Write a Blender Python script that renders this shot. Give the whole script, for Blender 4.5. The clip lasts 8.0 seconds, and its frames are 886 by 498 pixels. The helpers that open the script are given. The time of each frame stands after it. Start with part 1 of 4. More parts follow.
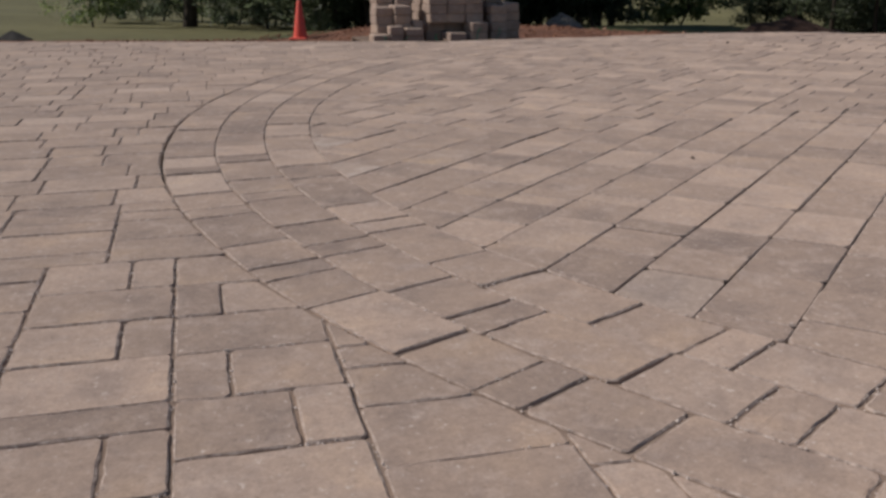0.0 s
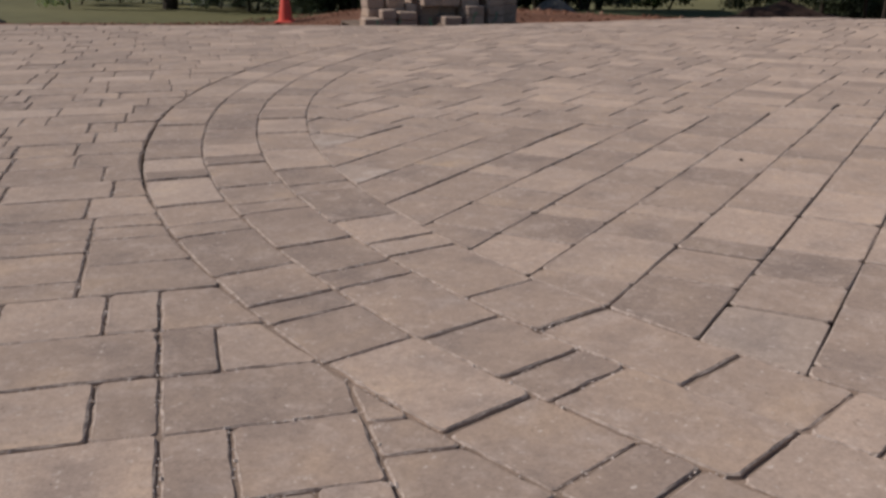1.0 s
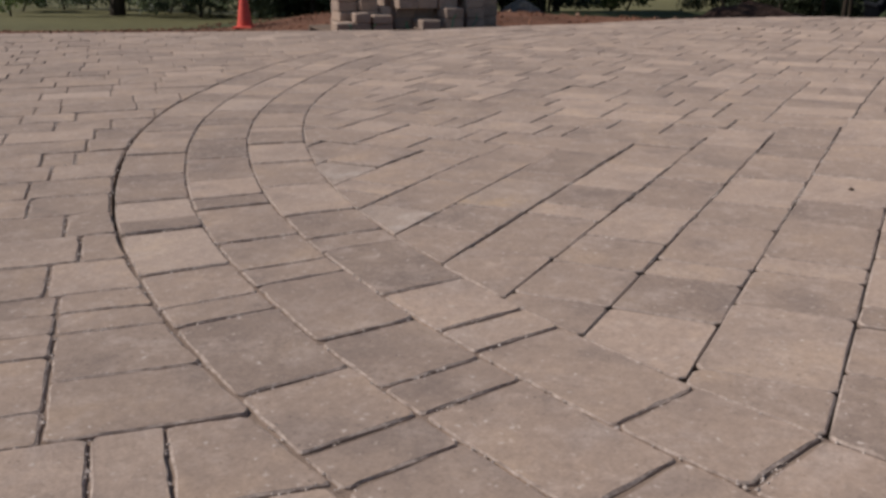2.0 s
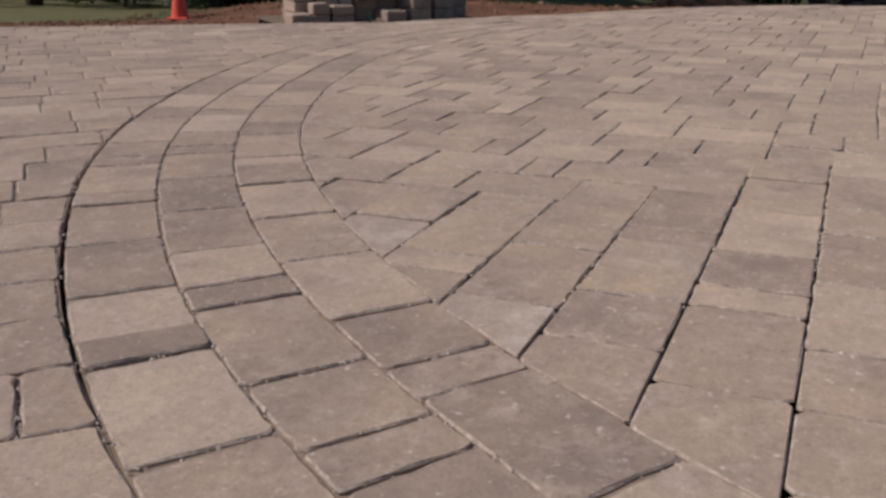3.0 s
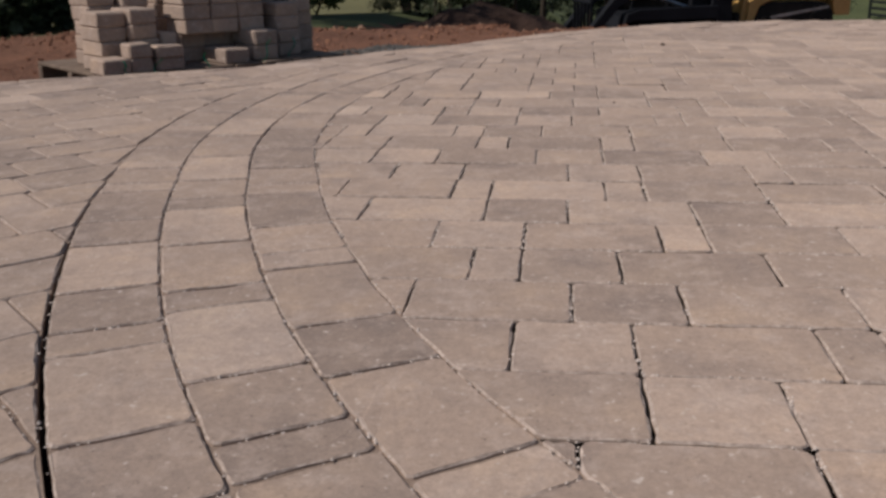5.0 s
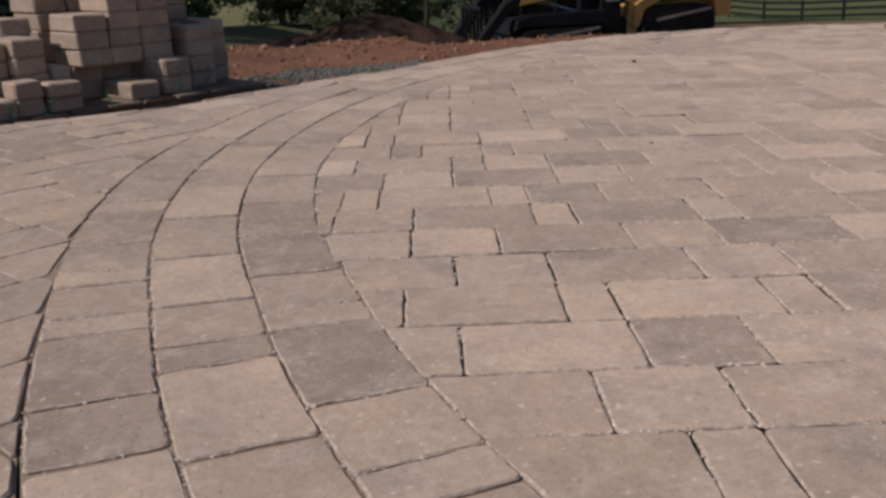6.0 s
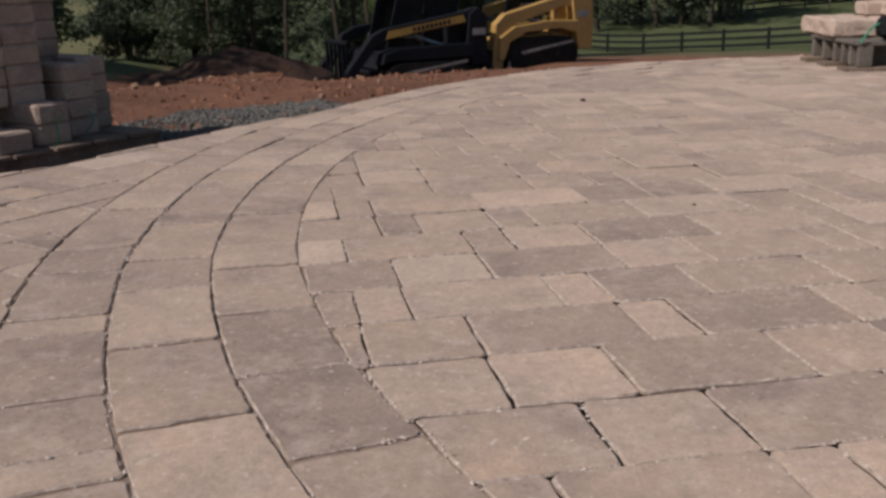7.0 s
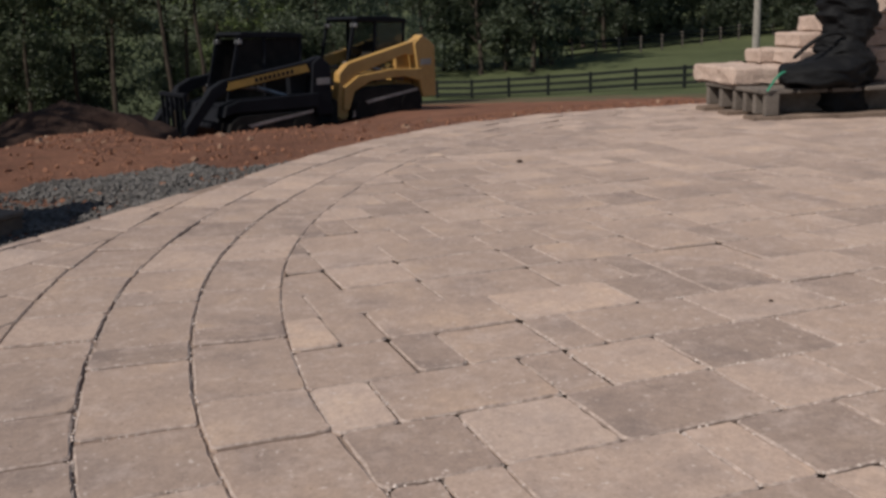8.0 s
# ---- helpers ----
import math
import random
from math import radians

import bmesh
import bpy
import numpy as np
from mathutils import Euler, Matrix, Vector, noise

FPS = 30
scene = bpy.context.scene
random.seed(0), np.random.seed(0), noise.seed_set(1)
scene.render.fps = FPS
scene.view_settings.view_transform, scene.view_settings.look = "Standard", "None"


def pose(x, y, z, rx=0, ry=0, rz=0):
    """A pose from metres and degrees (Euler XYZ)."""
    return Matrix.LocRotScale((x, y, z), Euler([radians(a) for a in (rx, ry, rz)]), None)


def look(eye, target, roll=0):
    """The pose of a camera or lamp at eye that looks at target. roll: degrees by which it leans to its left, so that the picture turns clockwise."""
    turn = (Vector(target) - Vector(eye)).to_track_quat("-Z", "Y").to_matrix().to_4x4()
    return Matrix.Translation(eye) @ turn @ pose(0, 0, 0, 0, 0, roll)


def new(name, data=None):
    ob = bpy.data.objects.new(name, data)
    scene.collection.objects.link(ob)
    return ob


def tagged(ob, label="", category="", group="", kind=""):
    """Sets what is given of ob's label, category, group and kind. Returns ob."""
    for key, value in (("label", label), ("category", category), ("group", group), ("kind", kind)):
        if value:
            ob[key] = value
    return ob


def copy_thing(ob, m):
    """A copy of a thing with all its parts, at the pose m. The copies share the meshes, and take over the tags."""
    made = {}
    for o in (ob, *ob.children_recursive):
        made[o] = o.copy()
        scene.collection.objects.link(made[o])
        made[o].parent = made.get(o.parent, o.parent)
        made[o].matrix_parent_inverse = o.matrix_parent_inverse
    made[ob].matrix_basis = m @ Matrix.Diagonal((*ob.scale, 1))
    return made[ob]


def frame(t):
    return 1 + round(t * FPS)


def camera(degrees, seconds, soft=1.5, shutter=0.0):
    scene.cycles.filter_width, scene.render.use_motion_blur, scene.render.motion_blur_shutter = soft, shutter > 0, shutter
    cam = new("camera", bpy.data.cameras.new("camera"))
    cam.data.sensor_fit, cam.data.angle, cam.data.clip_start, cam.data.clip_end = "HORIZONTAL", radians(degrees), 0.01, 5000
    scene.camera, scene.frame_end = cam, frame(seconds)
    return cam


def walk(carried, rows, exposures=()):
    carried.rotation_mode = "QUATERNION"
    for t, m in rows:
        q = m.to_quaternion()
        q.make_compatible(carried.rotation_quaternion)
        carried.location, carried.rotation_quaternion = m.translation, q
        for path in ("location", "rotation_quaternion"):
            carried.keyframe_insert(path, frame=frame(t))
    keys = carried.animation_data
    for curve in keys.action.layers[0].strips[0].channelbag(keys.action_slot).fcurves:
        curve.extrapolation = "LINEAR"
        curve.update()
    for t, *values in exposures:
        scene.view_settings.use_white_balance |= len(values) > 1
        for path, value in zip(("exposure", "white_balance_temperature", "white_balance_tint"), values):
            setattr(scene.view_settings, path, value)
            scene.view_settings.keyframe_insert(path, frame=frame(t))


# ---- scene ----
cam = camera(48.9, 8.0, soft=3.1, shutter=0.0)
PATH = [
    (0, (0.798, -0.22, 0.642), (-0.182, 1.427, 0.07), -0.2),
    (0.5, (0.699, -0.107, 0.623), (-0.284, 1.537, 0.047), 0.1),
    (1, (0.514, 0.049, 0.62), (-0.429, 1.706, 0.017), 0.1),
    (1.5, (0.28, 0.242, 0.608), (-0.618, 1.921, -0.002), -0.0),
    (1.7, (0.185, 0.309, 0.598), (-0.697, 2.0, -0.003), 0.0),
    (2.8, (-0.445, 0.878, 0.542), (-1.211, 2.621, -0.069), -0.6),
    (3, (-0.572, 0.985, 0.545), (-1.299, 2.742, -0.076), -0.2),
    (3.5, (-0.888, 1.239, 0.547), (-1.516, 3.034, -0.073), -0.0),
    (4, (-1.209, 1.498, 0.568), (-1.717, 3.322, -0.075), -0.1),
    (4.5, (-1.575, 1.796, 0.545), (-1.907, 3.67, -0.068), -0.1),
    (4.7, (-1.687, 1.908, 0.549), (-1.971, 3.793, -0.054), -0.4),
    (5.8, (-2.196, 2.658, 0.573), (-2.224, 4.564, -0.033), -1.8),
    (6, (-2.285, 2.798, 0.574), (-2.256, 4.708, -0.021), -1.9),
    (6.5, (-2.466, 3.135, 0.55), (-2.297, 5.05, -0.001), -1.6),
    (7, (-2.612, 3.452, 0.55), (-2.282, 5.349, 0.009), -1.5),
    (7.5, (-2.75, 3.747, 0.576), (-2.248, 5.611, 0.053), -1.6),
    (8, (-2.864, 4.083, 0.565), (-2.196, 5.911, 0.105), -1.7),
]
walk(cam, [(t, look(eye, target, roll)) for t, eye, target, roll in PATH])

# ---- light ----
SUN_FROM = Vector((-0.935, -0.355, 0.0)).normalized()
SUN_HEIGHT = radians(45)
world = bpy.data.worlds.new("sky")
scene.world = world
world.use_nodes = True
wn = world.node_tree
sky = wn.nodes.new("ShaderNodeTexSky")
sky.sky_type = "NISHITA"
sky.sun_disc = False
sky.sun_elevation = SUN_HEIGHT
sky.sun_rotation = math.atan2(SUN_FROM.x, SUN_FROM.y)
wn.links.new(sky.outputs[0], wn.nodes["Background"].inputs[0])
wn.nodes["Background"].inputs[1].default_value = 0.085
sun = new("sun", bpy.data.lights.new("sun", "SUN"))
sun.data.energy, sun.data.angle, sun.data.color = 5.0, radians(0.55), (1.0, 0.935, 0.866)
sun.matrix_world = look(tuple(SUN_FROM * math.cos(SUN_HEIGHT) * 40 + Vector((0, 0, math.sin(SUN_HEIGHT) * 40))), (0, 0, 0))
scene.view_settings.exposure = -0.36

# ---- materials ----


def shader(name, rough=0.8, metal=0.0):
    m = bpy.data.materials.new(name)
    m.use_nodes = True
    b = m.node_tree.nodes["Principled BSDF"]
    b.inputs["Roughness"].default_value, b.inputs["Metallic"].default_value = rough, metal
    b.inputs["Diffuse Roughness"].default_value = 0.3 if rough > 0.7 else 0.0
    b.inputs["Specular IOR Level"].default_value = 0.2 if rough > 0.7 else 0.5
    return m, m.node_tree, b


def add(tree, kind, **values):
    n = tree.nodes.new(kind)
    for key, value in values.items():
        n.inputs[key].default_value = value
    return n


def ramp(tree, source, stops):
    r = tree.nodes.new("ShaderNodeValToRGB")
    e = r.color_ramp.elements
    while len(e) < len(stops):
        e.new(0.5)
    for el, (pos, col) in zip(e, stops):
        el.position, el.color = pos, (*col, 1)
    tree.links.new(source, r.inputs[0])
    return r.outputs[0]


def blend(tree, a, b, fac, mode="MIX"):
    n = tree.nodes.new("ShaderNodeMix")
    n.data_type, n.blend_type = "RGBA", mode
    for sock, value in ((n.inputs[0], fac), (n.inputs[6], a), (n.inputs[7], b)):
        if isinstance(value, (int, float)):
            sock.default_value = value
        elif isinstance(value, tuple):
            sock.default_value = (*value, 1)
        else:
            tree.links.new(value, sock)
    return n.outputs[2]


def noise_at(tree, scale, detail=4.0, rough=0.6, seed=None, coord="Object"):
    n = add(tree, "ShaderNodeTexNoise", Scale=scale, Detail=detail, Roughness=rough)
    tc = tree.nodes.new("ShaderNodeTexCoord")
    tree.links.new(tc.outputs[coord], n.inputs["Vector"])
    if seed is not None:
        n.noise_dimensions = "4D"
        tree.links.new(seed, n.inputs["W"])
    return n.outputs["Fac"]


def bump(tree, bsdf, height, strength, distance):
    n = add(tree, "ShaderNodeBump", Strength=strength, Distance=distance)
    tree.links.new(height, n.inputs["Height"])
    tree.links.new(n.outputs[0], bsdf.inputs["Normal"])


def grained(name, dark, light, scale, fine, rough=0.85, relief=0.004, metal=0.0, strength=0.6):
    """A surface with large blotches between two colours, fine grain and relief."""
    m, t, b = shader(name, rough, metal)
    big, small = noise_at(t, scale, 3), noise_at(t, fine, 6, 0.7)
    col = ramp(t, big, [(0.3, dark), (0.7, light)])
    grain = ramp(t, small, [(0.3, (0.72, 0.72, 0.72)), (0.7, (1.15, 1.15, 1.15))])
    t.links.new(blend(t, col, grain, 1.0, "MULTIPLY"), b.inputs["Base Color"])
    bump(t, b, small, strength, relief)
    return m


def paver_material(name, base, warm, islands=False):
    """Blended concrete: a cast colour of its own for each stone, cloudy colour swirls, pale scuffs and fine sandy grain."""
    m, t, b = shader(name, 0.9)
    own = t.nodes.new("ShaderNodeNewGeometry").outputs["Random Per Island"] if islands else t.nodes.new("ShaderNodeObjectInfo").outputs["Random"]
    seed = add(t, "ShaderNodeMath")
    seed.operation = "MULTIPLY"
    seed.inputs[1].default_value = 37.0
    t.links.new(own, seed.inputs[0])
    clouds = noise_at(t, 6.5, 4, 0.55, seed.outputs[0])
    cool = tuple(v * f for v, f in zip(base, (0.82, 0.835, 0.865)))
    col = ramp(t, clouds, [(0.34, cool), (0.48, base), (0.54, base), (0.66, warm)])
    shade = ramp(t, own, [(0.0, (0.93, 0.933, 0.94)), (1.0, (1.07, 1.062, 1.055))])
    col = blend(t, col, shade, 1.0, "MULTIPLY")
    scuff = ramp(t, noise_at(t, 15.0, 6, 0.72, seed.outputs[0]), [(0.50, (0, 0, 0)), (0.70, (0.62, 0.62, 0.62))])
    col = blend(t, col, (0.50, 0.395, 0.34), scuff)
    mottle = ramp(t, noise_at(t, 58.0, 6, 0.78, seed.outputs[0]), [(0.30, (0.81, 0.81, 0.82)), (0.5, (1.0, 1.0, 1.0)), (0.70, (1.17, 1.16, 1.15))])
    col = blend(t, col, mottle, 1.0, "MULTIPLY")
    fleck = ramp(t, noise_at(t, 75.0, 3, 0.6, seed.outputs[0]), [(0.62, (0, 0, 0)), (0.70, (0.8, 0.8, 0.8))])
    col = blend(t, col, (0.60, 0.50, 0.44), fleck)
    pit = ramp(t, noise_at(t, 120.0, 3, 0.6, seed.outputs[0]), [(0.28, (0.55, 0.55, 0.55)), (0.36, (1, 1, 1))])
    col = blend(t, col, pit, 1.0, "MULTIPLY")
    fine = noise_at(t, 190.0, 5, 0.8, seed.outputs[0])
    grain = ramp(t, fine, [(0.30, (0.80, 0.80, 0.80)), (0.70, (1.15, 1.15, 1.15))])
    col = blend(t, col, grain, 1.0, "MULTIPLY")
    t.links.new(col, b.inputs["Base Color"])
    bump(t, b, fine, 0.65, 0.0034)
    return m


TONES = {
    "p": ((0.462, 0.351, 0.286), (0.520, 0.393, 0.308)),
    "l": ((0.420, 0.315, 0.254), (0.478, 0.353, 0.272)),
    "m": ((0.364, 0.272, 0.219), (0.420, 0.308, 0.236)),
    "d": ((0.313, 0.235, 0.192), (0.353, 0.264, 0.210)),
    "w": ((0.375, 0.292, 0.243), (0.50, 0.415, 0.365)),
    "o": ((0.372, 0.283, 0.230), (0.455, 0.325, 0.225)),
}
PAVER = {k: paver_material("paver_" + k, *v) for k, v in TONES.items()}
PAVER_FAR = {k: paver_material("paver_joined_" + k, *v, islands=True) for k, v in TONES.items()}
EDGE = grained("worn_paver_edge", (0.26, 0.198, 0.166), (0.54, 0.435, 0.375), 70, 190, relief=0.003)
CRUMB = grained("pale_joint_crumbs", (0.48, 0.39, 0.335), (0.70, 0.60, 0.54), 30, 200, relief=0.001)
SAND = grained("joint_sand", (0.20, 0.142, 0.110), (0.33, 0.245, 0.192), 8, 300, relief=0.003)
SOIL = grained("red_clay_soil", (0.165, 0.075, 0.047), (0.30, 0.142, 0.087), 1.3, 16, relief=0.07, strength=1.0)
# dark topsoil, lowered further: the mound's shaded near side is in the colour
DARK_SOIL = grained("dark_topsoil_shaded", (0.030, 0.017, 0.012), (0.058, 0.031, 0.022), 1.6, 14, relief=0.05, strength=0.9)
CLODS = grained("clay_clods", (0.15, 0.066, 0.040), (0.34, 0.165, 0.10), 5, 60, relief=0.006)
PALE_CLODS = grained("dry_pale_clay", (0.26, 0.15, 0.098), (0.40, 0.26, 0.18), 5, 60, relief=0.006)
DRY_GRASS = grained("dry_trampled_grass", (0.085, 0.068, 0.038), (0.15, 0.115, 0.066), 0.5, 6, relief=0.05, strength=0.9)
GRAVEL = grained("grey_gravel", (0.066, 0.060, 0.055), (0.200, 0.186, 0.172), 30, 200, relief=0.003)
WOOD = grained("weathered_wood", (0.12, 0.085, 0.065), (0.23, 0.17, 0.13), 6, 60)
PALE_WOOD = grained("pallet_wood", (0.20, 0.14, 0.10), (0.33, 0.25, 0.18), 6, 60)
BLACK_RAIL = grained("black_fence_paint", (0.008, 0.010, 0.009), (0.019, 0.023, 0.020), 4, 40, rough=0.92)
STONE = grained("tan_wall_stone", (0.46, 0.34, 0.275), (0.60, 0.465, 0.385), 7, 60, relief=0.012, strength=0.9)
GREY_WOOD = grained("grey_weathered_wood", (0.10, 0.083, 0.070), (0.185, 0.155, 0.132), 8, 90)
ORANGE = grained("orange_plastic", (0.62, 0.055, 0.03), (0.72, 0.075, 0.04), 5, 60, rough=0.45, relief=0.001)
GREEN_STRAP = grained("green_strap", (0.03, 0.22, 0.13), (0.05, 0.32, 0.19), 20, 90, rough=0.4, relief=0.0005)
BLACK_WRAP = grained("black_plastic_film", (0.004, 0.004, 0.0045), (0.010, 0.010, 0.011), 6, 40, rough=0.72, relief=0.006)
YELLOW = grained("yellow_machine_paint", (0.42, 0.245, 0.075), (0.52, 0.32, 0.11), 2, 40, rough=0.4, relief=0.001)
GOLD = grained("dusty_yellow_stripe", (0.30, 0.18, 0.04), (0.42, 0.26, 0.06), 3, 40, rough=0.5, relief=0.001)
# dark blue paint, brought near black with the trees' shade on the loader
NAVY = grained("dark_blue_paint_shaded", (0.004, 0.005, 0.008), (0.010, 0.011, 0.016), 2, 40, rough=0.72, relief=0.001)
RUBBER = grained("black_rubber", (0.009, 0.009, 0.009), (0.024, 0.021, 0.019), 5, 60, rough=0.85)
STEEL = grained("worn_steel", (0.22, 0.22, 0.23), (0.42, 0.42, 0.43), 5, 60, rough=0.4, metal=0.8, relief=0.001)
BARK = grained("bark", (0.035, 0.027, 0.02), (0.085, 0.066, 0.05), 5, 30, relief=0.02)
HAY = grained("dry_pale_meadow", (0.105, 0.098, 0.043), (0.165, 0.150, 0.070), 0.15, 3, relief=0.05, strength=0.9)
GRASS = grained("meadow_grass", (0.049, 0.059, 0.025), (0.092, 0.105, 0.047), 0.12, 3, relief=0.05, strength=0.9)
POLE_WOOD = grained("pale_pole_wood", (0.24, 0.22, 0.19), (0.36, 0.33, 0.29), 3, 40)


def leaf_material(name, dark, light):
    m, t, b = shader(name, 0.55)
    own = t.nodes.new("ShaderNodeNewGeometry").outputs["Random Per Island"]
    t.links.new(ramp(t, own, [(0.0, dark), (1.0, light)]), b.inputs["Base Color"])
    b.inputs["Transmission Weight"].default_value = 0.0
    tr = add(t, "ShaderNodeBsdfTranslucent", Color=(*[min(1, v * 1.6) for v in light], 1))
    mix = add(t, "ShaderNodeMixShader", Fac=0.5)
    t.links.new(b.outputs[0], mix.inputs[1])
    t.links.new(tr.outputs[0], mix.inputs[2])
    t.links.new(mix.outputs[0], t.nodes["Material Output"].inputs[0])
    return m


LEAF = leaf_material("leaf_green", (0.070, 0.091, 0.056), (0.128, 0.154, 0.097))
# LEAF made darker: shade on the low bushes put into the leaf colour
LEAF_SHADED = leaf_material("leaf_green_shaded", (0.047, 0.062, 0.036), (0.090, 0.110, 0.065))
LEAF_PALE = leaf_material("leaf_pale_green", (0.07, 0.10, 0.035), (0.16, 0.20, 0.08))

LEAF_FAR = leaf_material("leaf_deep_green", (0.038, 0.052, 0.032), (0.088, 0.106, 0.064))



def smoked_glass():
    m, t, b = shader("smoked_glass", 0.06)
    b.inputs["Base Color"].default_value = (0.30, 0.33, 0.33, 1)
    b.inputs["Transmission Weight"].default_value = 0.9
    b.inputs["IOR"].default_value = 1.45
    return m


SMOKED = smoked_glass()

# ---- mesh helpers ----


def mesh_of(bm, name, *materials):
    me = bpy.data.meshes.new(name)
    bm.normal_update()
    bm.to_mesh(me)
    bm.free()
    for m in materials:
        me.materials.append(m)
    return me


def part(name, bm, material, parent, label=""):
    ob = new(name, mesh_of(bm, name, material))
    ob.parent = parent
    if label:
        tagged(ob, label)
    return ob


def thing(name, m, label, category, group="", kind=""):
    ob = new(name)
    ob.matrix_world = m
    return tagged(ob, label, category, group, kind)


def box(bm, x0, x1, y0, y1, z0, z1, bevel=0.0, m=None):
    r = bmesh.ops.create_cube(bm, size=1.0)
    vs = r["verts"]
    for v in vs:
        v.co = Vector(((x0 + x1) / 2 + v.co.x * (x1 - x0), (y0 + y1) / 2 + v.co.y * (y1 - y0), (z0 + z1) / 2 + v.co.z * (z1 - z0)))
    if bevel:
        es = list({e for v in vs for e in v.link_edges})
        out = bmesh.ops.bevel(bm, geom=es, offset=bevel, segments=1, affect="EDGES")
        vs = list({v for f in out["faces"] for v in f.verts} | {v for v in vs if v.is_valid})
    if m is not None:
        bmesh.ops.transform(bm, matrix=m, verts=vs)
    return bm


def boxed(x0, x1, y0, y1, z0, z1, bevel=0.0, m=None):
    return box(bmesh.new(), x0, x1, y0, y1, z0, z1, bevel, m)


def prism(outline, y0, y1, bevel=0.0):
    """A plate with an outline in x and z, from y0 to y1."""
    bm = bmesh.new()
    a = [bm.verts.new((x, y0, z)) for x, z in outline]
    b = [bm.verts.new((x, y1, z)) for x, z in outline]
    n = len(a)
    bm.faces.new(a)
    bm.faces.new(b[::-1])
    for i in range(n):
        bm.faces.new((a[i], b[i], b[(i + 1) % n], a[(i + 1) % n]))
    bmesh.ops.recalc_face_normals(bm, faces=bm.faces)
    if bevel:
        bmesh.ops.bevel(bm, geom=bm.edges[:], offset=bevel, segments=1, affect="EDGES")
    return bm


def rod(bm, a, b, r0, r1, sides=8):
    """A tapered bar from a to b."""
    a, b = Vector(a), Vector(b)
    q = (b - a).to_track_quat("Z", "Y").to_matrix()
    rings = []
    for p, r in ((a, r0), (b, r1)):
        rings.append([bm.verts.new(p + q @ Vector((r * math.cos(i * math.tau / sides), r * math.sin(i * math.tau / sides), 0))) for i in range(sides)])
    for i in range(sides):
        bm.faces.new((rings[0][i], rings[0][(i + 1) % sides], rings[1][(i + 1) % sides], rings[1][i]))
    bm.faces.new(rings[0][::-1])
    bm.faces.new(rings[1])
    return bm


# ---- plan ----
CENTRE = Vector((1.3625, 5.3106))
RADII = (4.436, 4.262, 4.086, 3.912)
U = 0.0885


WOBBLE = ((92, 0.0), (130, 0.0), (150, 0.0), (165, 0.030), (178, 0.028), (187, 0.000), (193, -0.032), (202, -0.042), (213, -0.030), (222, -0.020), (229, 0.0), (237, 0.020), (248, 0.050), (260, 0.056), (300, 0.056))


def wobble(a):
    """The border strays a little from a true circle: by how much, at a bearing in degrees from its centre."""
    return float(np.interp(a % 360, [w[0] for w in WOBBLE], [w[1] for w in WOBBLE]))


def wobble_at(x, y):
    return wobble(math.degrees(math.atan2(y - CENTRE.y, x - CENTRE.x)))


def level(x, y):
    """The paving falls a little for drainage towards the far side."""
    k = max(0.0, min(1.0, (x + 1.0) / 2.4)) * max(0.0, min(1.0, (y - 6.0) / 3.0))
    return -0.055 * k


def edge_gap(x, y):
    """How far a place lies inside the straight outer edge of the paving."""
    a = (Vector((-2.935, 6.862)), radians(29)) if x < -3.33 else (Vector((-3.027, 7.0025)), radians(50))
    d = Vector((x, y)) - a[0]
    return d.x * math.sin(a[1]) - d.y * math.cos(a[1]), (math.sin(a[1]), -math.cos(a[1])), a[0]


def paving_gap(x, y):
    """Distance outside the paving, negative within it."""
    ring = (Vector((x, y)) - CENTRE).length - RADII[0] - wobble_at(x, y)
    left = -edge_gap(x, y)[0] if x < -2.45 else math.hypot(x + 2.45, max(0.0, y - 7.6))
    back = max(y - 3.0, x - 6.0, -4.0 - y)
    return min(ring, left, back)


def terrain(x, y):
    g = paving_gap(x, y)
    if g < 0.0:
        return -0.10
    far = math.hypot(x + 2.5, y - 4.0)
    side = max(0.0, min(1.0, (x + 6) / 14.0))
    fall = float(np.interp(x, (-6.0, -2.5, 0.6, 3.2), (0.055, 0.108, 0.112, 0.086)))
    z = -0.10 - fall * min(g, 16.0) - 0.066 * max(0.0, min(g, 52.0) - 16.0)
    # a low bank of spoil beside the border
    a = math.degrees(math.atan2(y - CENTRE.y, x - CENTRE.x)) % 360
    z += float(np.interp(g, (0.0, 0.5, 1.5, 2.5, 4.0, 6.0, 8.0, 11.0), (0.0, -0.025, 0.068, 0.20, 0.20, 0.11, 0.02, 0.0))) * float(np.interp(a, (92, 108, 124, 134, 146, 154), (0.0, 0.6, 0.7, 1.05, 1.05, 0.0)))
    z += 0.055 * max(0.0, far - 62.0) * (0.6 + 0.4 * side)
    z += max(-0.6, min(1.1, 0.07 * (x - 25.0))) * float(np.interp(far, (36, 50, 60, 85), (0, 1, 1, 0))) * (x > 0)
    z += 0.05 * noise.noise(Vector((x * 0.25, y * 0.25, 0))) * min(1.0, g / 3)
    near = min(1.0, g / 0.5) * max(0.0, 1 - g / 9)
    z += near * (0.05 * noise.noise(Vector((x * 1.1, y * 1.1, 3))) + 0.028 * noise.noise(Vector((x * 4.1, y * 4.1, 7))))
    return z


# ---- ground ----


